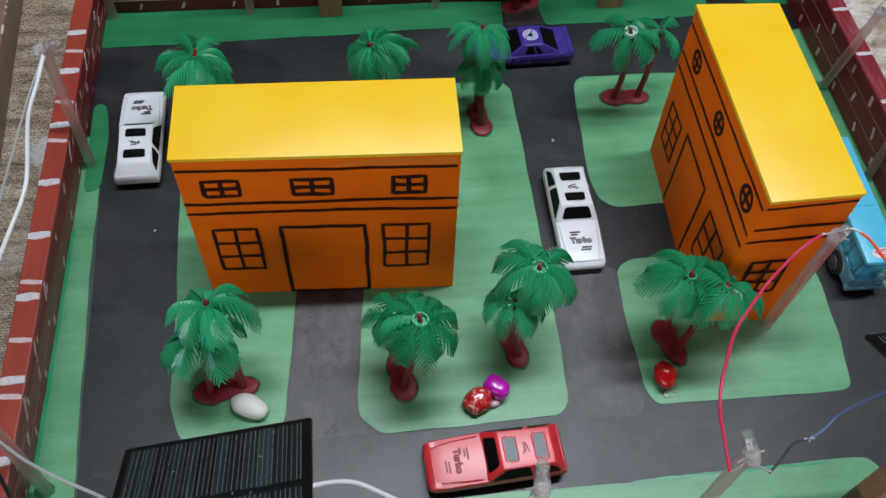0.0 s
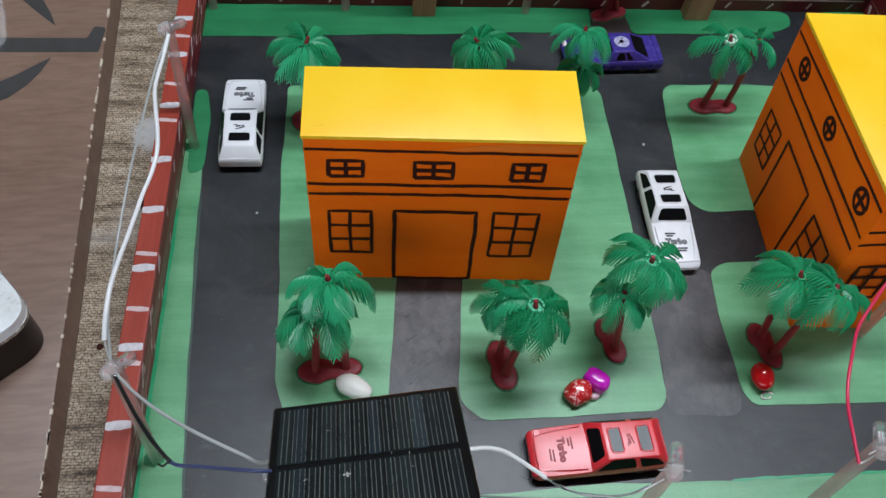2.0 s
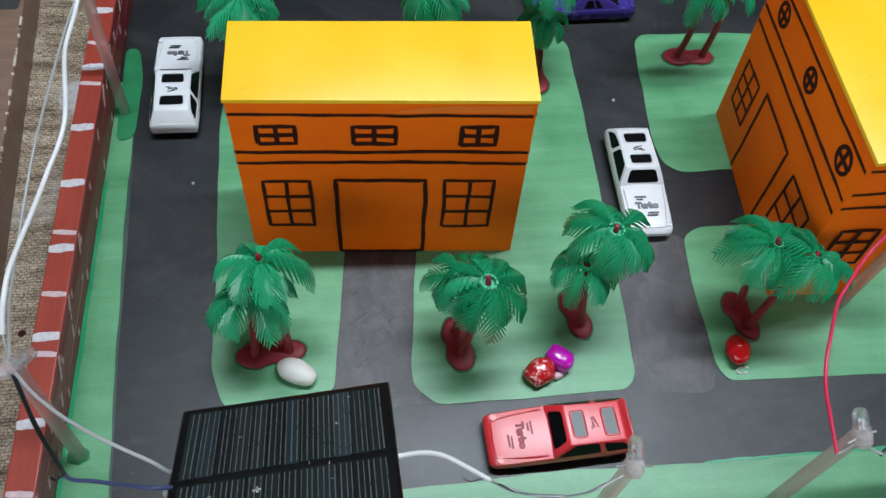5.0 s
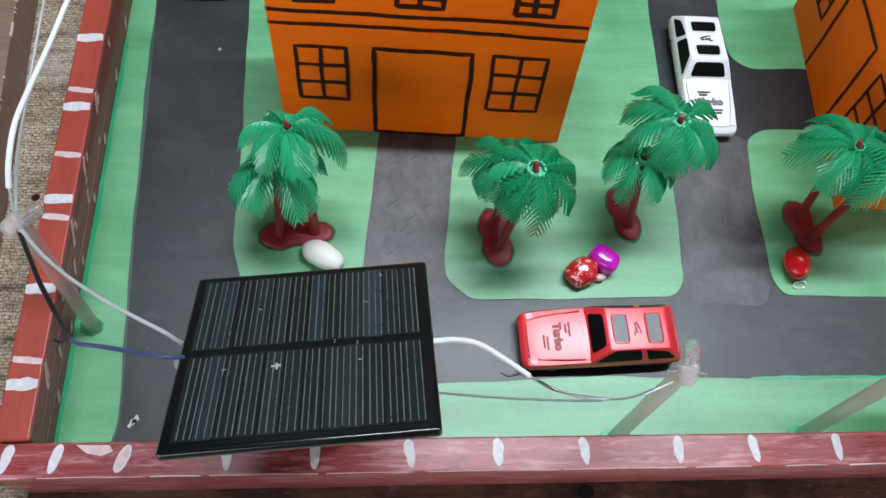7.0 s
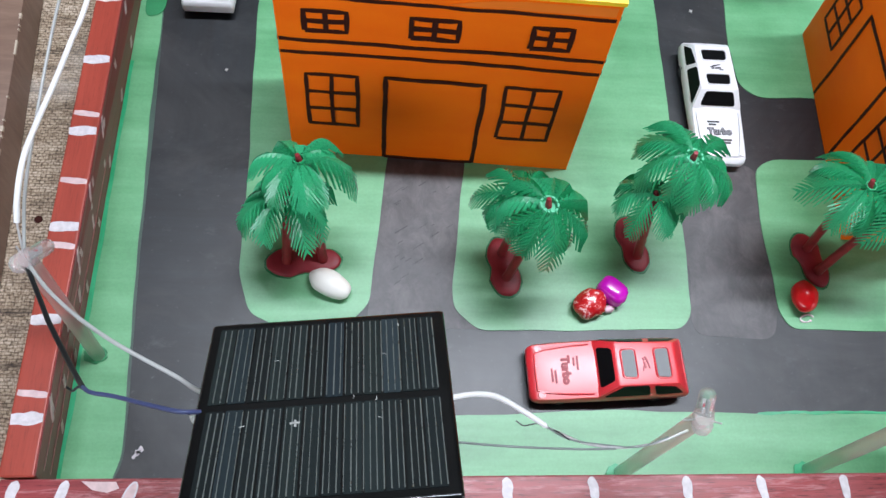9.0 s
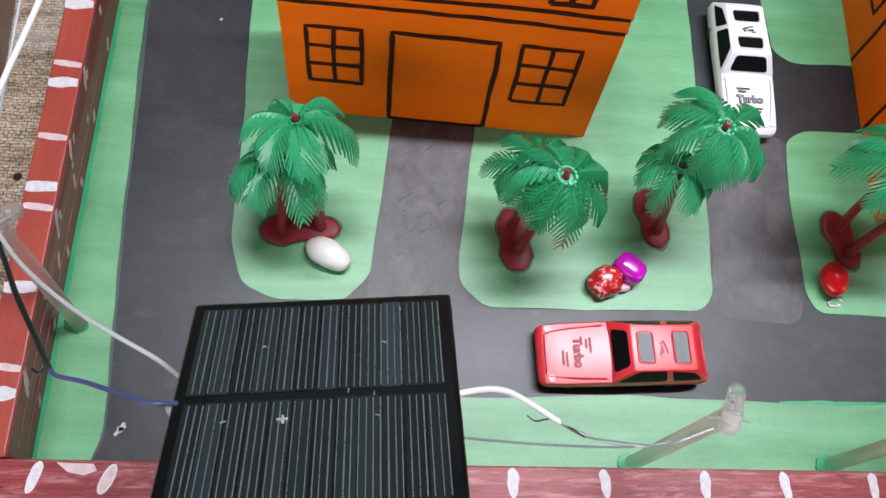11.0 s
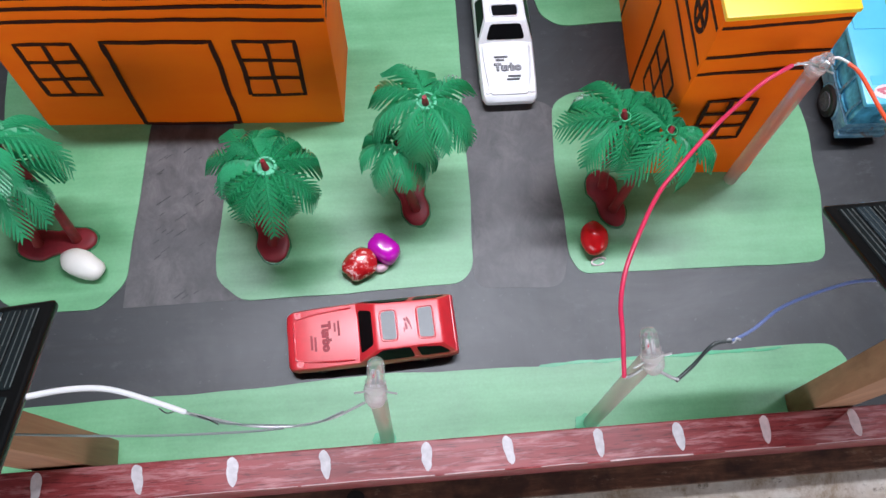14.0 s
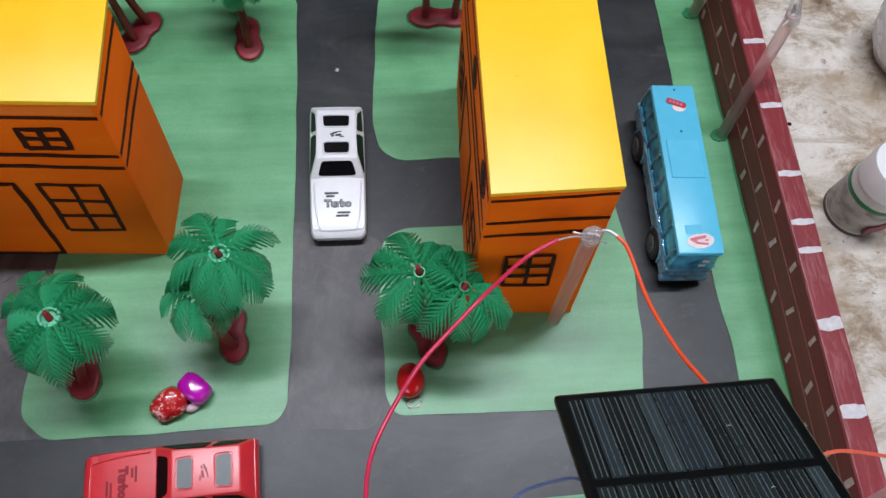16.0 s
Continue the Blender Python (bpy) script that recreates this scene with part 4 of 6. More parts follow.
def build_palm(place, turn, crowns, label, lobes=((-0.0075, 0.0), (0.0075, 0.0)), seed=0):
    """A toy palm: a two-lobed foot and two trunks. crowns: where each trunk ends, the fronds' length and their number."""
    rng = random.Random(seed)
    palm = thing("palm_tree", pose(place[0], place[1], 0.0004, 0, 0, turn), label, "palm tree", "toy palms")
    inv = pose(place[0], place[1], 0.0004, 0, 0, turn).inverted()
    d, r0, r1 = abs(lobes[1][0]), 0.0072, rng.uniform(0.0060, 0.0070)
    upper = []
    for k in range(17):
        a = math.pi * (1 - k / 16)
        x = math.cos(a) * (d + (r1 if a < math.pi / 2 else r0))
        r = r1 if x > 0 else r0
        if abs(x) > d * 0.55:
            y = r * math.sqrt(max(0.0, 1 - ((abs(x) - d * 0.55) / (r + d * 0.45)) ** 2))
        else:
            y = (r0 + (r1 - r0) * (x / d + 0.55) / 1.1) * (0.80 + 0.20 * (x / (d * 0.55)) ** 2)
        upper.append((x, y))
    outline = upper + [(x, -y) for x, y in reversed(upper[1:-1])]
    outline = [(x + 0.0004 * noise.noise(Vector((x * 300, y * 300, seed))), y + 0.0004 * noise.noise(Vector((y * 300, x * 300, seed)))) for x, y in reversed(outline)]
    ring_n = len(outline)
    skirt = [(x * (1.07 + 0.05 * noise.noise(Vector((x * 200, y * 200, seed + 3)))), y * (1.10 + 0.06 * noise.noise(Vector((y * 200, x * 200, seed + 9))))) for x, y in outline]
    part("glue_skirt", slab(skirt, 0.0, 0.0004), GLUE_GREEN, palm, "dark green glue round the foot")
    foot = bmesh.new()
    rings = []
    for scale, z in ((1.0, 0.0), (1.01, 0.0006), (0.985, 0.0014), (0.93, 0.0018), (0.80, 0.0020), (0.50, 0.0023), (0.15, 0.0028)):
        rings.append([foot.verts.new((x * scale, y * scale, z)) for x, y in outline])
    for a, b in zip(rings, rings[1:]):
        for j in range(ring_n):
            foot.faces.new((a[j], a[(j + 1) % ring_n], b[(j + 1) % ring_n], b[j]))
    foot.faces.new(list(reversed(rings[0])))
    foot.faces.new(rings[-1])
    smooth(part("foot", foot, PALM_BASE, palm, "oxblood plastic foot"), 50)
    for k, (crown, length, count) in enumerate(crowns):
        top = inv @ Vector(crown)
        fx, fy = lobes[k % 2]
        start = Vector((fx * 0.8, fy * 0.8, 0.002))
        bend = start.lerp(top, 0.5) + Vector((rng.uniform(-0.002, 0.002), rng.uniform(-0.002, 0.002), -0.002))
        radii = []
        for j in range(13):
            radii.append((0.0021 - 0.0006 * j / 12) * (1.0 if j % 2 else 1.13))
        smooth(part("trunk", tube([start, bend, top], radii, 9, 7), PALM_TRUNK, palm, "brown red ringed trunk"), 60)
        knot = top + (top - bend).normalized() * (rng.uniform(0.0044, 0.0060) if k == 0 else 0.0018) + Vector((rng.uniform(-0.0015, 0.0015), rng.uniform(-0.0015, 0.0015), 0))
        smooth(part("trunk_tip", tube([top, top.lerp(knot, 0.5), knot], [0.0015, 0.0012, 0.0009], 7, 3), PALM_BASE, palm, "red trunk tip"), 60)
        axis = (top - bend).normalized()
        lean = Vector((0, 0, 1)).rotation_difference(axis).to_matrix().to_4x4()
        ring_at = Matrix.Translation(top) @ lean
        # Three first collars are larger and paler, with a glint in their colour.
        wide = 1.22 if k == 0 and seed in (2, 3, 8) else 0.72
        smooth(part("crown_ring", lathe([(0.0021 * wide, -0.0006), (0.0034 * wide, -0.0006), (0.0035 * wide, 0.0014), (0.0032 * wide, 0.0022), (0.0026 * wide, 0.0022), (0.0024 * wide, 0.0002)], 18, ring_at), (MINT if seed == 8 else RING_GREEN) if k == 0 and seed in (2, 3, 8) else LEAF, palm, "glossy collar under the trunk tip"), 60)
        first = rng.uniform(0, math.tau)
        count += 1 if count > 6 else 0
        for j in range(count):
            a = first + math.tau * j / count + rng.uniform(-0.16, 0.16)
            tilt = rng.uniform(-20, 24)
            size = length * rng.uniform(0.72, 0.95)
            frond = new("frond", FRONDS[rng.randrange(5)])
            frond.parent = palm
            frond.matrix_local = ring_at @ pose(0, 0, 0, 0, 0, math.degrees(a)) @ pose(0.0026, 0, 0.0004, rng.uniform(-14, 14), tilt, 0) @ Matrix.Scale(size, 4)
    return palm


PALM_TEXT = "green plastic toy palm with an oxblood foot"
WIDE = ((-0.0100, 0.0), (0.0100, 0.0))
build_palm((-0.0355, -0.0555), 4, (((-0.0345, -0.0400, 0.0655), 0.029, 9), ((-0.0405, -0.0450, 0.0460), 0.027, 9)), PALM_TEXT + " beside a white pebble", (WIDE[1], WIDE[0]), 1)
build_palm((0.0555, -0.0562), 98, (((0.0632, -0.0548, 0.0625), 0.029, 10), ((0.0548, -0.0455, 0.0500), 0.023, 9)), PALM_TEXT + " on the front lawn", seed=2)
build_palm((0.1185, -0.0440), -80, (((0.1238, -0.0335, 0.0665), 0.027, 10), ((0.1130, -0.0425, 0.0500), 0.025, 8)), PALM_TEXT + " near painted pebbles", seed=3)
build_palm((0.2065, -0.0505), -75, (((0.1995, -0.0430, 0.0640), 0.029, 9), ((0.2162, -0.0500, 0.0640), 0.026, 9)), PALM_TEXT + " beside a red pebble", seed=4)
build_palm((-0.0500, 0.1130), -58, (((-0.0482, 0.1240, 0.0600), 0.026, 9), ((-0.0455, 0.1190, 0.0560), 0.025, 7)), PALM_TEXT + " behind the long house", seed=5)
build_palm((0.0670, 0.1225), 60, (((0.0527, 0.1235, 0.0630), 0.026, 9), ((0.0605, 0.1290, 0.0540), 0.024, 7)), PALM_TEXT + " behind the long house", seed=6)
build_palm((0.1220, 0.1185), 95, (((0.1200, 0.1340, 0.0620), 0.025, 9), ((0.1215, 0.1255, 0.0430), 0.024, 8)), PALM_TEXT + " at a lawn corner", seed=7)
build_palm((0.2242, 0.1310), -2, (((0.2092, 0.1250, 0.0655), 0.028, 6), ((0.2320, 0.1325, 0.0590), 0.024, 4)), PALM_TEXT + " with two bare trunks", WIDE, 8)
build_palm((0.1680, 0.2230), 20, (((0.1720, 0.2180, 0.0680), 0.026, 8), ((0.1610, 0.2260, 0.0640), 0.024, 7)), PALM_TEXT + " by the back fence", seed=9)


# ---- vehicles ----
def loft(sections):
    """A closed body from rings of equal length."""
    bm = bmesh.new()
    rings = [[bm.verts.new(p) for p in ring] for ring in sections]
    n = len(rings[0])
    for a, b in zip(rings, rings[1:]):
        for j in range(n):
            bm.faces.new((a[j], a[(j + 1) % n], b[(j + 1) % n], b[j]))
    bm.faces.new(list(reversed(rings[0])))
    bm.faces.new(rings[-1])
    return bm


def plate(corners, lift, thick=0.0004, radius=0.0006):
    """A thin pane laid on a face: the corners in turning order, pushed out along its normal."""
    p = [Vector(c) for c in corners]
    nor = (p[1] - p[0]).cross(p[2] - p[0]).normalized()
    line = rounded(p, radius, 3)
    bm = bmesh.new()
    top = [bm.verts.new(q + nor * lift) for q in line]
    low = [bm.verts.new(q + nor * (lift - thick)) for q in line]
    bm.faces.new(top)
    bm.faces.new(list(reversed(low)))
    for i in range(len(line)):
        j = (i + 1) % len(line)
        bm.faces.new((low[i], low[j], top[j], top[i]))
    return bm


def wheel(parent, x, y, r=0.0062, w=0.0055):
    m = pose(x, y, r, 0, 90, 0)
    ob = part("wheel", lathe([(r * 0.5, -w / 2), (r * 0.88, -w / 2), (r, -w / 2 + 0.0008), (r, w / 2 - 0.0008), (r * 0.88, w / 2), (r * 0.5, w / 2)], 20), TYRE, parent)
    ob.matrix_local = m
    s = 1 if x > 0 else -1
    smooth(ob, 40)
    part("rim", lathe([(r * 0.62, 0), (r * 0.58, 0.0005), (r * 0.30, 0.0002), (r * 0.18, 0.0007)], 16, pose(0, 0, s * w / 2, 0, 0 if s > 0 else 180, 0)), RIM, ob)
    for k in range(5):
        a = math.tau * k / 5
        bm = boxed((r * 0.12, -0.0004, 0), (r * 0.56, 0.0004, 0.0008))
        spoke = part("spoke", bm, RIM, ob)
        spoke.matrix_local = pose(0, 0, s * (w / 2 - 0.0002), 0, 0 if s > 0 else 180, 0) @ Matrix.Rotation(a, 4, "Z")
    return ob


def body_ring(y, half, sill, belt, crown, edge):
    """Cross-section: sill, bulging belt, rounded shoulder and a slightly crowned top."""
    pts = [(-half * 0.94, sill), (-half, sill + (belt - sill) * 0.35), (-half * 0.985, belt - edge), (-half * 0.93, belt), (-half * 0.5, crown), (0, crown + 0.0001),
           (half * 0.5, crown), (half * 0.93, belt), (half * 0.985, belt - edge), (half, sill + (belt - sill) * 0.35), (half * 0.94, sill)]
    return [(x, y, z) for x, z in pts]


def build_car(m, paint, label, text_mat, group="toy cars"):
    """Wedge-nosed toy hatchback, 72 mm long; its nose points to -y."""
    car = thing("toy_car", m, label, "toy car", group)
    half = 0.0138
    lower = [body_ring(-0.0362, half * 0.80, 0.0042, 0.0066, 0.0068, 0.0010), body_ring(-0.0352, half * 0.90, 0.0034, 0.0078, 0.0080, 0.0012), body_ring(-0.0330, half * 0.965, 0.0030, 0.0084, 0.0088, 0.0012),
             body_ring(-0.0250, half * 0.99, 0.0028, 0.0092, 0.0098, 0.0012), body_ring(-0.0060, half, 0.0028, 0.0108, 0.0115, 0.0012),
             body_ring(0.0040, half, 0.0028, 0.0112, 0.0118, 0.0012), body_ring(0.0300, half * 0.99, 0.0028, 0.0112, 0.0118, 0.0012),
             body_ring(0.0352, half * 0.96, 0.0032, 0.0108, 0.0112, 0.0014), body_ring(0.0362, half * 0.92, 0.0045, 0.0096, 0.0098, 0.0012)]
    smooth(part("body", loft(lower), paint, car), 38)
    b, r = 0.0134, 0.0100
    z0, z1, fall = 0.0108, 0.0186, 0.0014
    y0, y1, y2, y3 = -0.0066, 0.0016, 0.0296, 0.0354
    cabin = hexa([(-b, y0, z0), (b, y0, z0), (b * 0.95, y3, z0), (-b * 0.95, y3, z0), (-r, y1, z1), (r, y1, z1), (r * 0.95, y2, z1 - fall), (-r * 0.95, y2, z1 - fall)], 0.0011)
    smooth(part("cabin", cabin, paint, car), 38)

    def face(a, bb, c, d, u0, u1, v0, v1, skew=0.0):
        a, bb, c, d = (Vector(q) for q in (a, bb, c, d))

        def at(u, v):
            return a.lerp(bb, u).lerp(d.lerp(c, u), v)
        return [at(u0, v0), at(u1, v0), at(u1 - skew, v1), at(u0 + skew, v1)]

    lo = [Vector((-b, y0, z0)), Vector((b, y0, z0)), Vector((b * 0.95, y3, z0)), Vector((-b * 0.95, y3, z0))]
    hi = [Vector((-r, y1, z1)), Vector((r, y1, z1)), Vector((r * 0.95, y2, z1 - fall)), Vector((-r * 0.95, y2, z1 - fall))]
    part("windscreen", plate(face(lo[0], lo[1], hi[1], hi[0], 0.13, 0.87, 0.20, 0.85, 0.02), 0.0003, 0.0004, 0.0016), DARK_GLASS, car, "black windscreen")
    for i, j, flip in ((1, 2, False), (3, 0, True)):
        for p00, p10, p11, p01 in (((0.05, 0.08), (0.57, 0.08), (0.50, 0.92), (0.10, 0.92)), ((0.64, 0.08), (0.95, 0.12), (0.91, 0.70), (0.585, 0.90))):
            u = [q if not flip else (1 - q[0], q[1]) for q in ((p00, p10, p11, p01) if not flip else (p10, p00, p01, p11))]
            spots = [lo[i].lerp(lo[j], x).lerp(hi[i].lerp(hi[j], x), z) for x, z in u]
            part("side_window", plate(spots, 0.0003, 0.0004, 0.0012), DARK_GLASS, car)
    pane = GREY_GLASS if text_mat is PRINT_RED else DARK_GLASS
    def roof_at(y):
        return Vector((0, y, z1 - fall * (y - y1) / (y2 - y1)))

    for u0, u1, wide in ((0.0044, 0.0102, 0.0059), (0.0200, 0.0260, 0.0062)):
        p0, p1 = roof_at(u0), roof_at(u1)
        dx = Vector((wide, 0, 0))
        corners = [p0 - dx, p0 + dx, p1 + dx * 1.06, p1 - dx * 1.06]
        part("roof_window", plate(corners, 0.0003, 0.0004, 0.0013), pane, car, "sunken roof window")
        grow = (p1 - p0).normalized() * 0.0006
        side = Vector((0.0006, 0, 0))
        up = Vector((0, 0, 0.0001))
        hoop = rounded([corners[0] - grow - side + up, corners[1] - grow + side + up, corners[2] + grow + side + up, corners[3] + grow - side + up], 0.0018, 4)
        smooth(part("roof_rib", tube(hoop + hoop[:1], 0.00036, 6, 1), paint, car), 60)
    slope = math.degrees(math.atan2(0.0017, 0.019))
    lettering("print", "Turbo", 0.0050, text_mat, car, pose(0, -0.0195, 0.01053, slope, 0, 0), "dark print reading Turbo", 0.00040)
    lettering("print_fill", "Turbo", 0.0050, PRINT_FILL if text_mat is PRINT else text_mat, car, pose(0, -0.0195, 0.01066, slope, 0, 0), "pale fill of the outlined letters")
    for x, y, w in ((-0.0030, -0.0140, 0.0066), (-0.0036, -0.0156, 0.0040), (0.0028, -0.0242, 0.0062), (0.0020, -0.0258, 0.0062)):
        bm = boxed((-w / 2, -0.00045, 0), (w / 2, 0.00045, 0.00025))
        ob = part("print_bar", bm, text_mat, car)
        ob.matrix_local = pose(x, y, 0.0112 + (y + 0.012) * 0.085, slope, 0, 0)
    for k, (x, y, w, h, a) in enumerate(((-0.0014, 0.0156, 0.0034, 0.0008, 20), (0.0010, 0.0146, 0.0030, 0.0010, 8), (0.0006, 0.0164, 0.0040, 0.0005, 12), (0.0026, 0.0136, 0.0022, 0.0005, 0), (-0.0018, 0.0142, 0.0014, 0.0008, 20))):
        ob = part("print_bar", boxed((-w / 2, -h / 2, 0), (w / 2, h / 2, 0.0003)), text_mat, car)
        ob.matrix_local = pose(x, y, roof_at(y).z, -3, 0, a)
    for sx in (-1, 1):
        ridge = part("hood_rib", tube([(sx * 0.0114, -0.0082, 0.01125), (sx * 0.0108, -0.020, 0.0103), (sx * 0.0090, -0.0318, 0.0091), (sx * 0.0060, -0.0330, 0.0090), (0, -0.0332, 0.0090)], 0.00036, 6, 4), paint, car)
        smooth(ridge, 60)
        smooth(part("headlight", lathe([(0.0017, 0), (0.0016, 0.0004), (0.0010, 0.0004), (0.0009, 0.0001)], 14, pose(sx * 0.0106, -0.0312, 0.0091, 5, 0, 0)), paint, car), 50)
        for y in (-0.0225, 0.0215):
            wheel(car, sx * 0.0108, y, 0.0042 if y < 0 else 0.0048, 0.0046)
    part("chassis", boxed((-0.0112, -0.033, 0.0022), (0.0112, 0.033, 0.0050), 0.0008), TYRE, car, "black underbody")
    return car


SMALL = Matrix.Scale(0.97, 4)
build_car(pose(-0.0900, 0.1135, 0.0002, 0, 0, 180.3) @ SMALL, WHITE_BODY, "white plastic toy hatchback with black windows", PRINT)
build_car(pose(0.1672, 0.0338, 0.0002, 0, 0, -0.3) @ SMALL, WHITE_BODY, "white plastic toy hatchback with black windows", PRINT)
build_car(pose(0.0974, -0.1066, 0.0002, 0, 0, -87.5) @ Matrix.Scale(0.962, 4), RED_BODY, "glossy red plastic toy hatchback with smoky windows", PRINT_RED)


def build_purple_car():
    car = thing("toy_car", pose(0.1592, 0.1760, 0.0002, 0, 0, -88) @ Matrix.Scale(0.93, 4), "purple plastic toy sports car with a pale roof emblem", "toy car", "toy cars")
    half = 0.0148
    rings = [body_ring(-0.0370, half * 0.86, 0.0044, 0.0064, 0.0066, 0.001), body_ring(-0.0345, half * 0.95, 0.0030, 0.0084, 0.0088, 0.0014), body_ring(-0.018, half, 0.0028, 0.0100, 0.0108, 0.0016),
             body_ring(0.004, half, 0.0028, 0.0108, 0.0114, 0.0014), body_ring(0.030, half, 0.0028, 0.0112, 0.0118, 0.0014), body_ring(0.0362, half * 0.97, 0.0034, 0.0110, 0.0113, 0.0014), body_ring(0.0370, half * 0.92, 0.0050, 0.0098, 0.0100, 0.001)]
    smooth(part("body", loft(rings), PURPLE_BODY, car), 40)
    b, r, z0, z1 = 0.0135, 0.0100, 0.0106, 0.0180
    lo = [(-b, -0.012, z0), (b, -0.012, z0), (b, 0.027, z0), (-b, 0.027, z0)]
    hi = [(-r, -0.002, z1), (r, -0.002, z1), (r, 0.0125, z1), (-r, 0.0125, z1)]
    smooth(part("cabin", hexa([*lo, *hi], 0.0010), PURPLE_BODY, car), 40)
    v = [Vector(p) for p in (*lo, *hi)]

    def pane(i, j, k, n, u0, u1, t0, t1):
        at = lambda u, t: v[i].lerp(v[j], u).lerp(v[n].lerp(v[k], u), t)
        return plate([at(u0, t0), at(u1, t0), at(u1, t1), at(u0, t1)], 0.0003)
    part("windscreen", pane(0, 1, 5, 4, 0.08, 0.92, 0.12, 0.9), DARK_GLASS, car)
    part("rear_window", pane(2, 3, 7, 6, 0.10, 0.90, 0.12, 0.92), DARK_GLASS, car, "large black rear window")
    for i, j in ((1, 2), (3, 0)):
        for u0, u1 in ((0.28, 0.50), (0.56, 0.68)):
            if i == 3:
                u0, u1 = 1 - u1, 1 - u0
            part("side_window", pane(i, j, j + 4, i + 4, u0, u1, 0.2, 0.85), DARK_GLASS, car)
    for r0, r1 in ((0.0050, 0.0058), (0.0012, 0.0018)):
        bm = lathe([(r0, 0), (r1, 0), (r1, 0.0003), (r0, 0.0003)], 24, pose(0, 0.0052, z1))
        part("roof_emblem", bm, EMBLEM, car, "pale lilac ring emblem")
    for k in range(5):
        ob = part("roof_emblem", boxed((-0.0006, 0.0016, 0), (0.0006, 0.0052, 0.0003)), EMBLEM, car)
        ob.matrix_local = pose(0, 0.0052, z1, 0, 0, 72 * k)
    part("spoiler", boxed((-0.0132, 0.0328, 0.0112), (0.0132, 0.0364, 0.0121), 0.0004), PURPLE_BODY, car)
    for sx in (-1, 1):
        part("headlight", boxed((sx * 0.0095 - 0.0028, -0.0362, 0.0066), (sx * 0.0095 + 0.0028, -0.0330, 0.0092), 0.0008), STICKER, car, "white headlight")
        for y in (-0.0225, 0.0225):
            wheel(car, sx * 0.0114, y, 0.0046)
    part("chassis", boxed((-0.0118, -0.033, 0.0020), (0.0118, 0.033, 0.0050), 0.0008), TYRE, car, "black underbody")


build_purple_car()


def bus_side_material():
    """Dusty translucent blue moulding with brown and grey smudges of worn decals."""
    m = Mat("dusty_blue_bus_side", 0.22, Coat_Weight=0.6, Coat_Roughness=0.12)
    c = m.ramp(m.noise(70, (1, 1, 1.6), 5, 0.7), [(0.32, srgb(52, 92, 120)), (0.50, srgb(98, 146, 172)), (0.68, srgb(128, 178, 200))])
    c = m.mix(m.ramp(m.noise(95, (1, 0.7, 1.2), 4, 0.65, 0.5), [(0.58, (0, 0, 0, 1)), (0.66, (0.75, 0.75, 0.75, 1))]), c, srgb(120, 96, 84))
    m.colour(c).bump(m.noise(300, detail=3), 0.25, 0.0004)
    return m.m


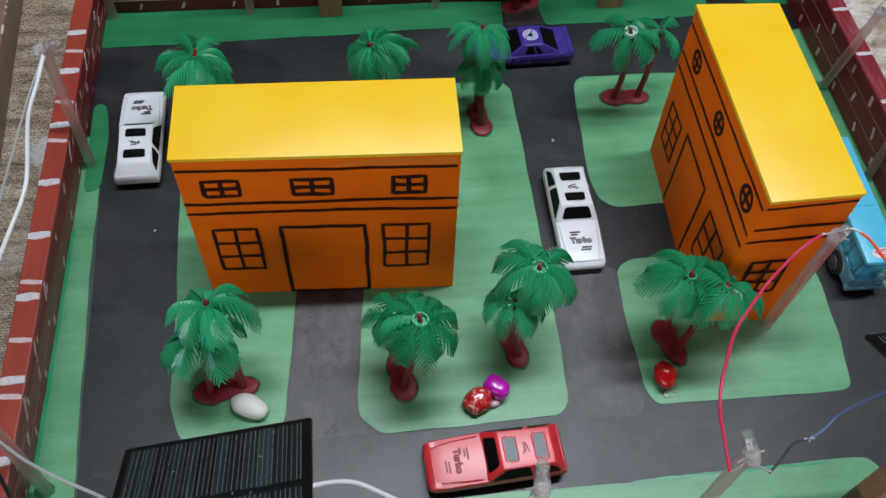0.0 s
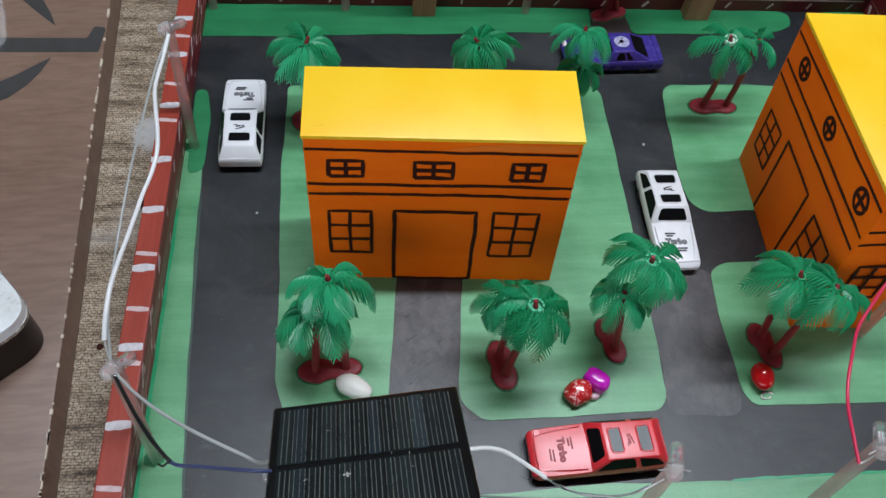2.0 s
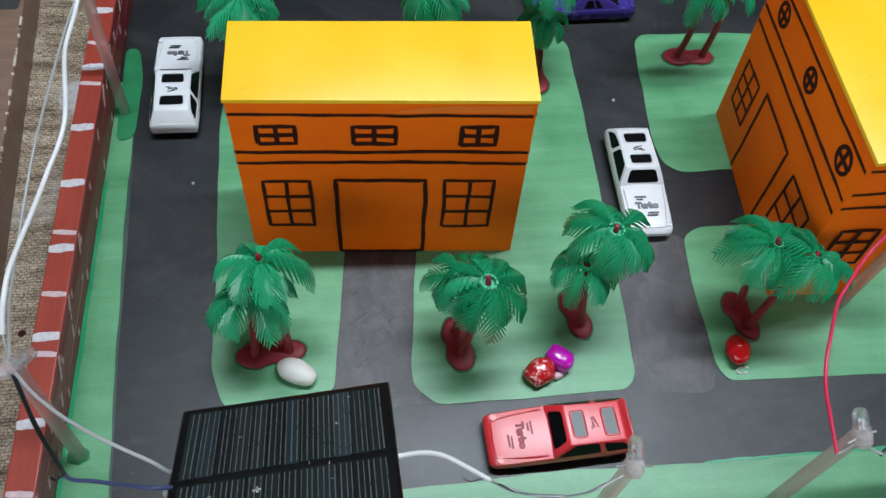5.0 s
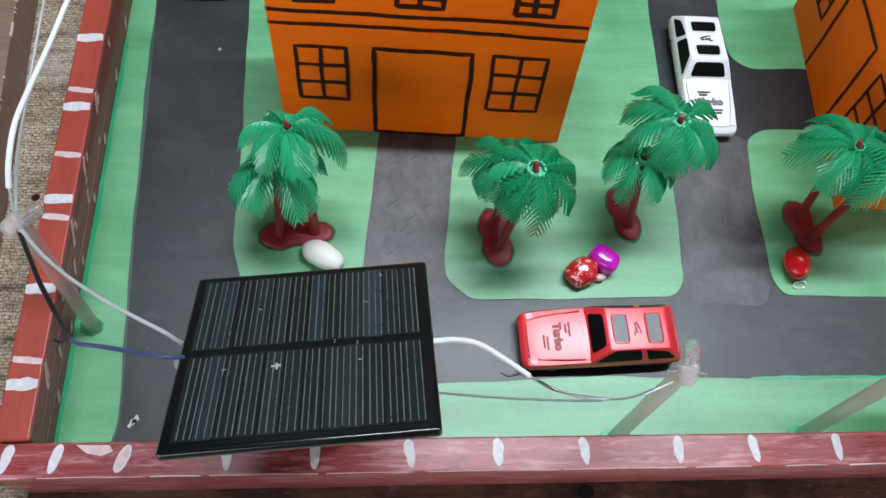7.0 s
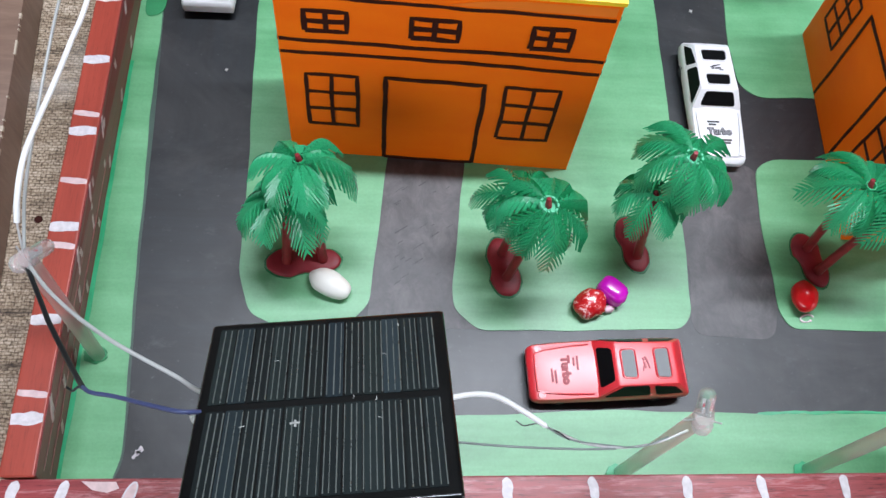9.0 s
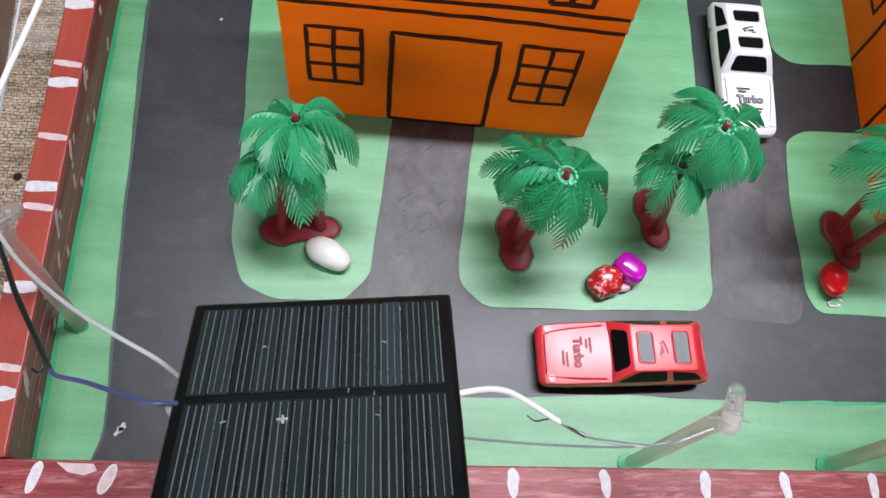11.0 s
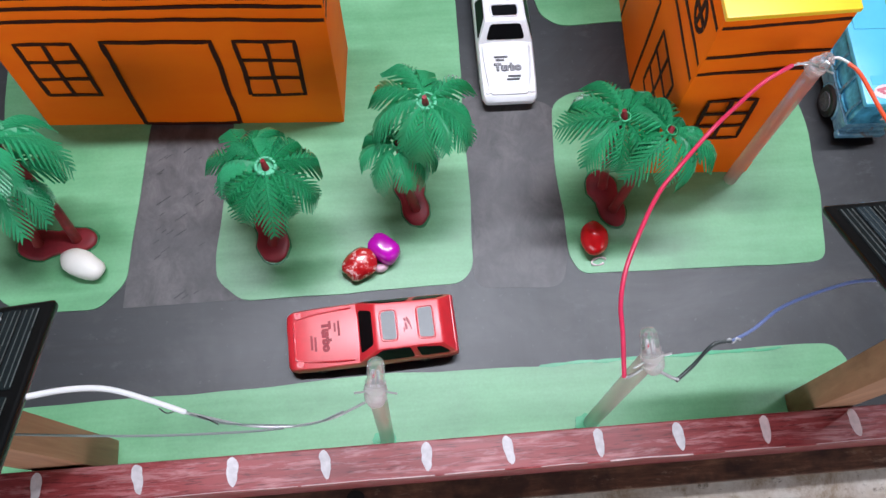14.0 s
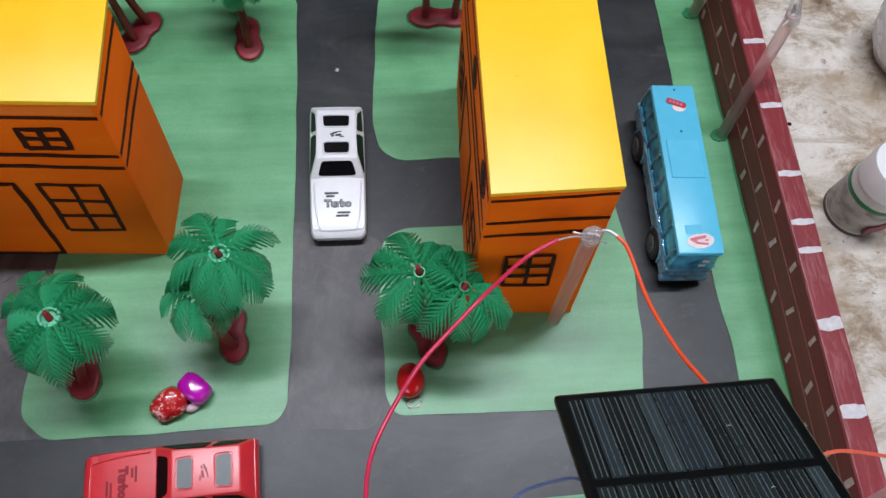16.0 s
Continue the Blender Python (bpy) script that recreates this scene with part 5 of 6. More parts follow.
def build_bus():
    bus = thing("toy_bus", pose(0.3304, 0.0168, 0.0002, 0, 0, -1.8), "sky blue plastic toy bus with stickers on its roof", "toy bus", "toy cars")
    w, f, l, h = 0.0108, -0.0440, 0.0478, 0.0322
    side = bus_side_material()
    low = [(-w - 0.0004, f + 0.0014, 0.0045), (w + 0.0004, f + 0.0014, 0.0045), (w + 0.0004, l, 0.0045), (-w - 0.0004, l, 0.0045)]
    mid = [(-w - 0.0008, f - 0.0006, 0.0158), (w + 0.0008, f - 0.0006, 0.0158), (w + 0.0008, l, 0.0158), (-w - 0.0008, l, 0.0158)]
    top = [(-w + 0.0006, f + 0.0012, h - 0.0030), (w - 0.0006, f + 0.0012, h - 0.0030), (w - 0.0006, l - 0.001, h - 0.0030), (-w + 0.0006, l - 0.001, h - 0.0030)]
    smooth(part("lower_body", hexa([*low, *mid], 0.0016), side, bus, "dusty blue side panels with worn decals"), 40)
    smooth(part("window_band", hexa([(x * 0.94, y * 0.985, z - 0.0006) for x, y, z in mid] + [(x * 0.96, y * 0.985, z + 0.0005) for x, y, z in top], 0.0008), BUS_GLASS, bus, "glossy dark blue window band"), 40)
    roof = [(x * 1.06, y * 1.012, z) for x, y, z in top]
    shell = part("roof", hexa([*roof, *[(x * 0.985, y * 0.992, z + 0.0030) for x, y, z in roof]], 0.0014), BLUE_BODY, bus, "plain sky blue roof")
    smooth(shell, 40)
    part("roof_panel", boxed((-0.0080, -0.0048, h - 0.0003), (0.0080, 0.0156, h + 0.0006), 0.0004), BLUE_BODY, bus, "raised roof panel")
    part("visor", boxed((-0.0060, f + 0.0105, h - 0.0002), (0.0020, f + 0.0150, h + 0.0003), 0.0002), BLUE_BODY, bus, "low moulded roof bump")
    for y in (0.0440, 0.0205):
        part("rivet", lathe([(0.0006, 0), (0.0005, 0.0003)], 8, pose(0.0004, y, h)), BLUE_RIVET, bus)
    smooth(part("waist_rib", tube([(-w - 0.0008, f + 0.001, 0.0160), (-w - 0.0011, 0.0, 0.0162), (-w - 0.0008, l - 0.001, 0.0160)], 0.0007, 8, 6), side, bus), 60)
    smooth(part("waist_rib", tube([(w + 0.0008, f + 0.001, 0.0160), (w + 0.0011, 0.0, 0.0162), (w + 0.0008, l - 0.001, 0.0160)], 0.0007, 8, 6), side, bus), 60)
    for s in (-1, 1):
        for k in range(8):
            y0 = f + 0.0035 + k * 0.0122
            bar = [(s * (w + 0.0004), y0, 0.0160), (s * (w + 0.0010), y0 + 0.0006, 0.0215), (s * (w - 0.0002), y0 + 0.0010, h - 0.0028)]
            smooth(part("window_post", tube(bar, 0.0006, 8, 3), side, bus), 60)
            if k < 7:
                sill = [(s * (w + 0.0006), y0 + 0.0016, 0.0178), (s * (w + 0.0008), y0 + 0.0060, 0.0174), (s * (w + 0.0006), y0 + 0.0108, 0.0180)]
                smooth(part("window_sill", tube(sill, 0.0006, 7, 3), BUS_GLASS, bus), 60)
        arch_y = (-0.0275, 0.0265)
        for y in arch_y:
            ring = [(s * (w + 0.0008), y + 0.0088 * math.cos(math.pi * k / 10), 0.0066 + 0.0088 * math.sin(math.pi * k / 10)) for k in range(11)]
            smooth(part("wheel_arch", tube(ring, 0.0008, 7, 2), side, bus), 60)
            wheel(bus, s * 0.0106, y, 0.0076, 0.0062)
    part("windscreen", plate([(-0.0096, f + 0.0010, 0.0168), (0.0096, f + 0.0010, 0.0168), (0.0092, f + 0.0016, h - 0.0038), (-0.0092, f + 0.0016, h - 0.0038)], 0.0003, 0.0005, 0.0014), BUS_GLASS, bus, "glossy blue windscreen")
    for x, z in ((0.0050, 0.0240), (0.0046, 0.0190)):
        part("sticker", boxed((x - 0.0016, f + 0.0004, z - 0.0011), (x + 0.0016, f + 0.0009, z + 0.0011), 0.0002), STICKER, bus, "small white windscreen sticker")
    for x in (-0.0070, 0.0070):
        smooth(part("headlight", lathe([(0.0019, 0), (0.0018, 0.0006), (0.0010, 0.0009)], 14, pose(x, f - 0.0002, 0.0110, 90, 0, 0)), side, bus), 50)
    smooth(part("bumper", boxed((-0.0116, f - 0.0016, 0.0040), (0.0116, f + 0.0022, 0.0080), 0.0012, 3), side, bus), 40)
    smooth(part("grille", boxed((-0.0060, f - 0.0010, 0.0092), (0.0060, f + 0.0006, 0.0128), 0.0005), side, bus), 40)
    part("chassis", boxed((-0.0095, -0.0420, 0.0022), (0.0095, 0.0450, 0.0060), 0.0006), TYRE, bus, "black underbody")
    for x, y, rx, ry, a in ((0.0002, -0.0368, 0.0064, 0.0036, 8), (0.0014, 0.0340, 0.0034, 0.0026, 0)):
        line = [(rx * math.cos(math.tau * k / 18), ry * math.sin(math.tau * k / 18)) for k in range(18)]
        ob = part("sticker", slab(line, 0, 0.00025), STICKER, bus, "white oval sticker")
        ob.matrix_local = pose(x, y, h, 0, 0, a)
    for x, y, ww, hh, a in ((0.0002, 0.0362, 0.0100, 0.0032, -22), (-0.0008, -0.0356, 0.0078, 0.0014, 12), (0.0006, -0.0382, 0.0060, 0.0010, -6), (-0.0024, -0.0372, 0.0020, 0.0008, 8), (0.0030, -0.0366, 0.0018, 0.0008, 10)):
        shape = rounded([(-ww / 2, -hh / 2, 0), (ww / 2, -hh / 2, 0), (ww / 2, hh / 2, 0), (-ww / 2, hh / 2, 0)], hh * 0.45, 4)
        ob = part("sticker_print", slab(shape, 0, 0.0003), STICKER_RED if y > 0 else STICKER_PINK, bus, "red printed bar")
        ob.matrix_local = pose(x, y, h + 0.0002, 0, 0, a)
    for k, (x, w2) in enumerate(((-0.0030, 0.0011), (-0.0012, 0.0013), (0.0006, 0.0012), (0.0024, 0.0014))):
        ob = part("sticker_print", boxed((x - w2 / 2, -0.0007, 0.0003), (x + w2 / 2, 0.0007, 0.00042)), STICKER_PINK, bus, "pale printed bar")
        ob.matrix_local = pose(0.0002, 0.0362, h + 0.0002, 0, 0, -22)


build_bus()


# ---- solar panels on wooden posts ----
def build_panel(centre, along, depth, label, seed):
    """A glossy solar panel; along and depth: its half-size vectors to the right and towards the front."""
    u, d = Vector(along), Vector(depth)
    wide, deep = u.length, d.length
    ex = u.normalized()
    ez = ex.cross(-d).normalized()
    ey = ez.cross(ex)
    m = Matrix((ex, ey, ez)).transposed().to_4x4()
    m.translation = Vector(centre)
    panel = thing("solar_panel", m, label, "solar panel", "solar panels")
    smooth(part("plate", boxed((-wide, -deep, -0.0030), (wide, deep, 0.0), 0.0014, 4), PANEL_BLACK, panel, "glossy black resin plate"), 40)
    rng = random.Random(seed)
    cells, pitch = 12, (2 * wide - 0.0066) / 37.0
    for row, (y0, y1) in enumerate(((-deep + 0.0030, -0.0012), (0.0012, deep - 0.0028))):
        step = (2 * wide - 0.0060) / cells
        slip = rng.uniform(-0.3, 0.3) * pitch
        for k in range(cells):
            x0 = -wide + 0.0030 + k * step
            part("solar_cell", boxed((x0, y0, -0.0001), (x0 + step - 0.0006, y1, 0.00018)), CELL, panel)
        for q in range(37):
            x = -wide + 0.0034 + (q + 0.5) * pitch + slip + rng.uniform(-0.12, 0.12) * pitch
            half = rng.choice((0.00010, 0.00012, 0.00015))
            part("grid_line", boxed((x - half, y0 + 0.0006, 0.0001), (x + half, y1 - 0.0006, 0.00026)), CELL_LINE, panel)
    for k in range(7):
        x, y = rng.uniform(-wide, wide) * 0.85, rng.uniform(-deep, deep) * 0.85
        a = rng.uniform(0, math.pi)
        mark = [[(x, y), (x + 0.0006 * math.cos(a), y + 0.0006 * math.sin(a)), (x + 0.0013 * math.cos(a + 0.4), y + 0.0013 * math.sin(a + 0.4))]]
        part("resin_speck", strokes(mark, lambda u, v: (Vector((u, v, 0.0002)), Vector((0, 0, 1))), rng.uniform(0.00012, 0.00028), 0.0001, k), DUST, panel)
    cx, cy = -wide * 0.22, -deep * 0.22
    cross = [[(cx - 0.0013, cy), (cx + 0.0013, cy + 0.0002)], [(cx + 0.0001, cy - 0.0011), (cx - 0.0001, cy + 0.0012)]]
    if seed == 5:
        part("resin_scar", strokes(cross, lambda u, v: (Vector((u, v, 0.0002)), Vector((0, 0, 1))), 0.0006, 0.0002, seed), DUST, panel, "pale scar in the resin")
        smooth(part("glue_blob", lathe([(0.0022, -0.002), (0.0023, -0.0006), (0.0014, 0.0006), (0.0004, 0.0009)], 12, pose(0.0004 - wide, 0.0, -0.0014)), GLUE, panel, "milky glue blob on the wire"), 60)
    return panel


build_panel((-0.0183, -0.1471, 0.1314), (0.0336, 0.0020, 0.0025), (0.0006, -0.0282, 0.0157), "glossy black solar panel on a wooden post", 5)
build_panel((0.2660, -0.1330, 0.1435), (0.0338, 0.0010, 0.0000), (0.0003, -0.0276, 0.0170), "glossy black solar panel on a wooden post, wired to lamps", 9)


def build_post(x0, x1, y0, y1, front, back, label, lean=(0, 0)):
    post = hexa([(x0, y0, 0.0004), (x1, y0, 0.0004), (x1, y1, 0.0004), (x0, y1, 0.0004),
                 (x0 + lean[0], y0 + lean[1], front), (x1 + lean[0], y0 + lean[1], front), (x1 + lean[0], y1 + lean[1], back), (x0 + lean[0], y1 + lean[1], back)], 0.0005)
    tagged(smooth(part("wooden_post", post, POST_WOOD)), label, "post", "wooden posts")


build_post(-0.0280, -0.0060, -0.1535, -0.1415, 0.1290, 0.1235, "tan planed wooden post under a solar panel")
build_post(0.2690, 0.2855, -0.1540, -0.1440, 0.1520, 0.1462, "tan planed wooden post leaning under a solar panel", (-0.0275, 0))
build_post(0.0225, 0.0385, 0.2182, 0.2290, 0.120, 0.120, "tan planed wooden post by the back fence")
build_post(0.2245, 0.2430, 0.2178, 0.2290, 0.120, 0.120, "tan planed wooden post by the back fence")


# ---- lamp sticks ----
def build_lamp(foot, head, aim, label, stick=0.0029, blob=True, smear=True):
    """A frosted stick with a clear lamp bead glued on top; aim: where the bead points."""
    foot, head, aim = Vector(foot), Vector(head), Vector(aim).normalized()
    lamp = thing("lamp_stick", Matrix.Translation(foot), label, "street lamp", "lamp sticks")
    smooth(part("stick", tube([Vector(), (head - foot) * 0.5, head - foot], stick, 14, 4), FROSTED, lamp, "frosted translucent stick"), 60)
    turn = aim.to_track_quat("Z", "Y").to_matrix().to_4x4()
    at = Matrix.Translation(head - foot) @ turn
    r = 0.0027
    bead = part("led", lathe([(r * 1.18, 0.0010), (r * 1.18, 0.0022), (r, 0.0023), (r, 0.0068), (r * 0.93, 0.0080), (r * 0.72, 0.0090), (r * 0.40, 0.0096), (r * 0.08, 0.0098)], 20, at), CLEAR, lamp, "clear round-topped lamp bead")
    smooth(bead, 50)
    part("lead_frame", boxed((-0.0009, -0.0002, 0.0012), (-0.0002, 0.0002, 0.0056)), SILVER, bead).matrix_local = at
    part("lead_frame", boxed((0.0002, -0.0002, 0.0012), (0.0011, 0.0002, 0.0060)), SILVER, bead).matrix_local = at
    part("red_die", boxed((0.0003, -0.0003, 0.0034), (0.0009, 0.0003, 0.0046), 0.0002), LED_RED, bead, "small red core").matrix_local = at
    if blob:
        smooth(part("glue_blob", lathe([(0.0021, -0.0058), (0.0032, -0.0042), (0.0035, -0.0024), (0.0031, -0.0018), (0.0036, -0.0008), (0.0034, 0.0006), (0.0028, 0.0012)], 14, at), GLUE, lamp, "milky hot glue"), 60)
    if smear:
        patch = [(math.cos(math.tau * k / 18) * 0.0050 * (1 + 0.35 * noise.noise(Vector((k * 0.9, foot.x * 90, 1)))) - 0.0012, math.sin(math.tau * k / 18) * 0.0038 * (1 + 0.35 * noise.noise(Vector((k * 0.9, foot.y * 90, 5))))) for k in range(18)]
        part("glue_foot", slab(patch, 0.0, 0.0007), GRASS_SEAM if abs(foot.x - 0.1) < 0.09 else GRASS_DEEP, lamp, "green painted glue foot")
    for s in (-1, 1):
        side = turn.to_3x3() @ Vector((s, 0, 0))
        a = head - foot + aim * 0.0008 + side * 0.0006
        smooth(part("wire_lead", tube([a, a - aim * 0.002 + side * 0.0022, a - aim * 0.0026 + side * 0.0058 + Vector((0, 0, -0.0004))], 0.00035, 6, 4), SILVER, lamp), 60)
    return lamp


STICK = "clear lamp bead on a frosted stick"
build_lamp((-0.1195, 0.0975, 0.0005), (-0.1187, 0.1070, 0.0875), (1, 0.25, 0.25), STICK + " at the brick red fence")
build_lamp((-0.1198, -0.0995, 0.0005), (-0.1190, -0.0905, 0.0865), (0.85, 0.50, 0.30), STICK + " at the brick red fence")
build_lamp((0.1012, -0.1495, 0.0005), (0.1001, -0.1441, 0.0952), (0.07, 0.81, 0.57), STICK + " at the front fence")
build_lamp((0.1850, -0.1490, 0.0005), (0.1823, -0.1420, 0.1027), (-0.21, 0.72, 0.66), STICK + " at the front fence")
build_lamp((0.2655, -0.0440, 0.0005), (0.2585, -0.0450, 0.0990), (-0.10, -0.25, 0.95), STICK + " beside the second house", smear=False)
build_lamp((0.3680, 0.0535, 0.0005), (0.3715, 0.0672, 0.0800), (-0.2, 0.3, 0.9), STICK + " at the maroon fence")
build_lamp((0.3680, 0.1330, 0.0005), (0.3617, 0.1204, 0.0800), (-0.3, -0.2, 0.9), STICK + " at the maroon fence")
build_lamp((0.3690, -0.1465, 0.0005), (0.3672, -0.1320, 0.0785), (0.04, 0.90, 0.42), STICK + " in the fence corner")
build_lamp((-0.0255, 0.2257, 0.0005), (-0.0255, 0.2262, 0.0900), (0, -0.6, 0.8), STICK + " at the back fence", 0.0030, smear=False)
build_lamp((0.1053, 0.2253, 0.0005), (0.1053, 0.2260, 0.0900), (0, -0.6, 0.8), STICK + " at the back fence", 0.0030, smear=False)
build_lamp((-0.1180, 0.2257, 0.0005), (-0.1185, 0.2262, 0.0900), (0.5, -0.6, 0.6), STICK + " in the back corner", 0.0030, smear=False)


# ---- wires ----
def wire(points, radius, mat, label, sides=8):
    tagged(smooth(part("wire", tube(points, radius, sides, 8), mat), 60), label, "wire", "lamp wires")


wire([(-0.1180, 0.1010, 0.0880), (-0.1200, 0.0860, 0.0850), (-0.1222, 0.0680, 0.0830), (-0.1188, 0.0483, 0.0870), (-0.1157, 0.0326, 0.0893), (-0.1147, 0.0198, 0.0885), (-0.1166, 0.0090, 0.0861), (-0.1196, -0.0008, 0.0840), (-0.1212, -0.0142, 0.0850), (-0.1223, -0.0273, 0.0872), (-0.1236, -0.0400, 0.0892), (-0.1244, -0.0560, 0.0920), (-0.1252, -0.0690, 0.0890), (-0.1258, -0.0765, 0.0840)], 0.00105, WIRE_WHITE, "white insulated wire between two lamp sticks")
wire([(-0.1258, -0.0765, 0.0840), (-0.1235, -0.083, 0.0840), (-0.1210, -0.0885, 0.0850)], 0.0004, SILVER, "bare tinned end of a wire")
wire([(-0.1190, 0.1005, 0.0870), (-0.1236, 0.0780, 0.0835), (-0.1256, 0.0470, 0.0835), (-0.1268, 0.0150, 0.0845), (-0.1282, -0.0080, 0.0815), (-0.1295, -0.0300, 0.0775), (-0.1280, -0.0610, 0.0780), (-0.1215, -0.0880, 0.0840)], 0.0006, WIRE_GREY, "pale grey wire between two lamp sticks")
wire([(-0.1195, -0.0925, 0.0850), (-0.1125, -0.1040, 0.0890), (-0.1059, -0.1145, 0.0940), (-0.0983, -0.1253, 0.0985), (-0.0905, -0.1350, 0.1065), (-0.0870, -0.1389, 0.1110)], 0.0008, WIRE_BLACK, "black wire from a lamp stick")
wire([(-0.0870, -0.1389, 0.1110), (-0.0835, -0.1411, 0.1140), (-0.0759, -0.1430, 0.1175), (-0.0635, -0.1474, 0.1265), (-0.0553, -0.1500, 0.1318), (-0.0505, -0.1495, 0.1290)], 0.00065, WIRE_BLUE, "slate blue wire to a solar panel")
wire([(-0.0868, -0.1390, 0.1110), (-0.0886, -0.1388, 0.1104), (-0.0900, -0.1396, 0.1096), (-0.0922, -0.1384, 0.1085)], 0.0004, WIRE_BLACK, "frayed black wire end")
wire([(-0.1185, -0.0925, 0.0860), (-0.1090, -0.1030, 0.0905), (-0.0981, -0.1124, 0.0935), (-0.0860, -0.1207, 0.0955), (-0.0755, -0.1266, 0.0958), (-0.0650, -0.1322, 0.0965), (-0.0585, -0.1368, 0.1005), (-0.0510, -0.1425, 0.1180)], 0.0007, WIRE_GREY, "pale grey wire to a solar panel")
wire([(0.0135, -0.1468, 0.1335), (0.0225, -0.1440, 0.1260), (0.0300, -0.1432, 0.1185), (0.0385, -0.1455, 0.1105), (0.0465, -0.1484, 0.1033)], 0.00082, WIRE_WHITE, "white insulated wire from a solar panel")
wire([(0.0460, -0.1484, 0.1033), (0.0530, -0.1500, 0.0975), (0.0620, -0.1520, 0.0920), (0.0740, -0.1528, 0.0890), (0.0860, -0.1512, 0.0880), (0.0965, -0.1475, 0.0900)], 0.00042, SILVER, "thin bare wire to a lamp stick")
wire([(0.0475, -0.1490, 0.1025), (0.0560, -0.1513, 0.0955), (0.0680, -0.1520, 0.0900), (0.0800, -0.1526, 0.0890), (0.0900, -0.1494, 0.0890)], 0.00030, WIRE_SHADE, "dull strand twisted round a bare wire")
wire([(-0.0080, -0.1500, 0.1010), (0.0217, -0.1526, 0.0985), (0.040, -0.1535, 0.0955), (0.060, -0.1537, 0.0920), (0.072, -0.1532, 0.0895)], 0.00040, WIRE_SHADE, "thin grey wire under a solar panel")
wire([(0.0548, -0.1519, 0.0985), (0.0511, -0.1499, 0.1005), (0.0477, -0.1489, 0.1012), (0.0455, -0.1474, 0.1010), (0.0429, -0.1475, 0.1005), (0.0405, -0.1478, 0.1000), (0.0383, -0.1463, 0.1000)], 0.00022, WIRE_BLACK, "frayed black wire end")
wire([(0.1752, -0.1468, 0.0950), (0.1764, -0.1340, 0.0965), (0.1765, -0.1250, 0.0990), (0.1790, -0.1150, 0.1010), (0.1850, -0.1035, 0.1010), (0.1945, -0.0890, 0.0985), (0.2030, -0.0800, 0.0985), (0.2155, -0.0680, 0.0985), (0.2240, -0.0615, 0.1035), (0.2330, -0.0555, 0.1085), (0.2435, -0.0502, 0.1090)], 0.00076, WIRE_PINK, "crimson wire arching between lamp sticks")
wire([(0.2430, -0.0504, 0.1090), (0.2500, -0.0485, 0.1075), (0.2560, -0.0475, 0.1030)], 0.00036, SILVER, "bare tinned end of a wire")
wire([(0.1752, -0.1468, 0.0950), (0.1775, -0.1462, 0.0960), (0.1800, -0.1450, 0.0990)], 0.0005, SILVER, "bare tinned end of a wire")
wire([(0.1912, -0.1486, 0.0963), (0.1885, -0.1478, 0.0975), (0.1845, -0.1458, 0.0985)], 0.0005, SILVER, "bare tinned end of a wire")
wire([(0.2062, -0.1394, 0.1006), (0.2072, -0.1384, 0.1012), (0.2082, -0.1394, 0.1008), (0.2094, -0.1384, 0.1014), (0.2106, -0.1388, 0.1012)], 0.0004, SILVER, "bare twisted wire joint")
wire([(0.1905, -0.1490, 0.0960), (0.196, -0.1450, 0.0970), (0.2025, -0.1395, 0.1000), (0.208, -0.1390, 0.1010)], 0.0006, WIRE_GREEN, "dark grey wire from a lamp stick")
wire([(0.2080, -0.1390, 0.1010), (0.2150, -0.1360, 0.1020), (0.2240, -0.1305, 0.1060), (0.2325, -0.1300, 0.1250), (0.2345, -0.1330, 0.1390)], 0.00052, WIRE_STEEL, "slate blue wire to a solar panel")
wire([(0.2600, -0.0452, 0.1035), (0.2630, -0.0455, 0.1045), (0.2665, -0.0480, 0.1045)], 0.00055, SILVER, "bare tinned end of a wire")
wire([(0.2660, -0.0478, 0.1045), (0.2688, -0.0530, 0.1050), (0.2715, -0.0730, 0.1080), (0.2755, -0.0920, 0.1150), (0.2795, -0.1060, 0.1235)], 0.0007, WIRE_ORANGE, "orange red wire to a solar panel")
wire([(0.2985, -0.1300, 0.1400), (0.3120, -0.1275, 0.1280), (0.3260, -0.1270, 0.1165), (0.3450, -0.1270, 0.1010), (0.3655, -0.1278, 0.0845)], 0.00058, WIRE_ORANGE, "orange red wire to the corner lamp stick")
wire([(0.2985, -0.1500, 0.1520), (0.3080, -0.1500, 0.1370), (0.3220, -0.1495, 0.1190), (0.3420, -0.1450, 0.0970), (0.3630, -0.1350, 0.0790)], 0.0007, WIRE_WHITE, "white wire to the corner lamp stick")
wire([(-0.1340, 0.1040, TABLE + 0.001), (-0.1400, 0.0980, TABLE + 0.001), (-0.1475, 0.0800, TABLE + 0.001), (-0.1485, 0.0620, TABLE + 0.001), (-0.1445, 0.0520, TABLE + 0.001), (-0.1370, 0.0510, TABLE + 0.001)], 0.0009, WIRE_BLACK, "black wire curled on the table cover")


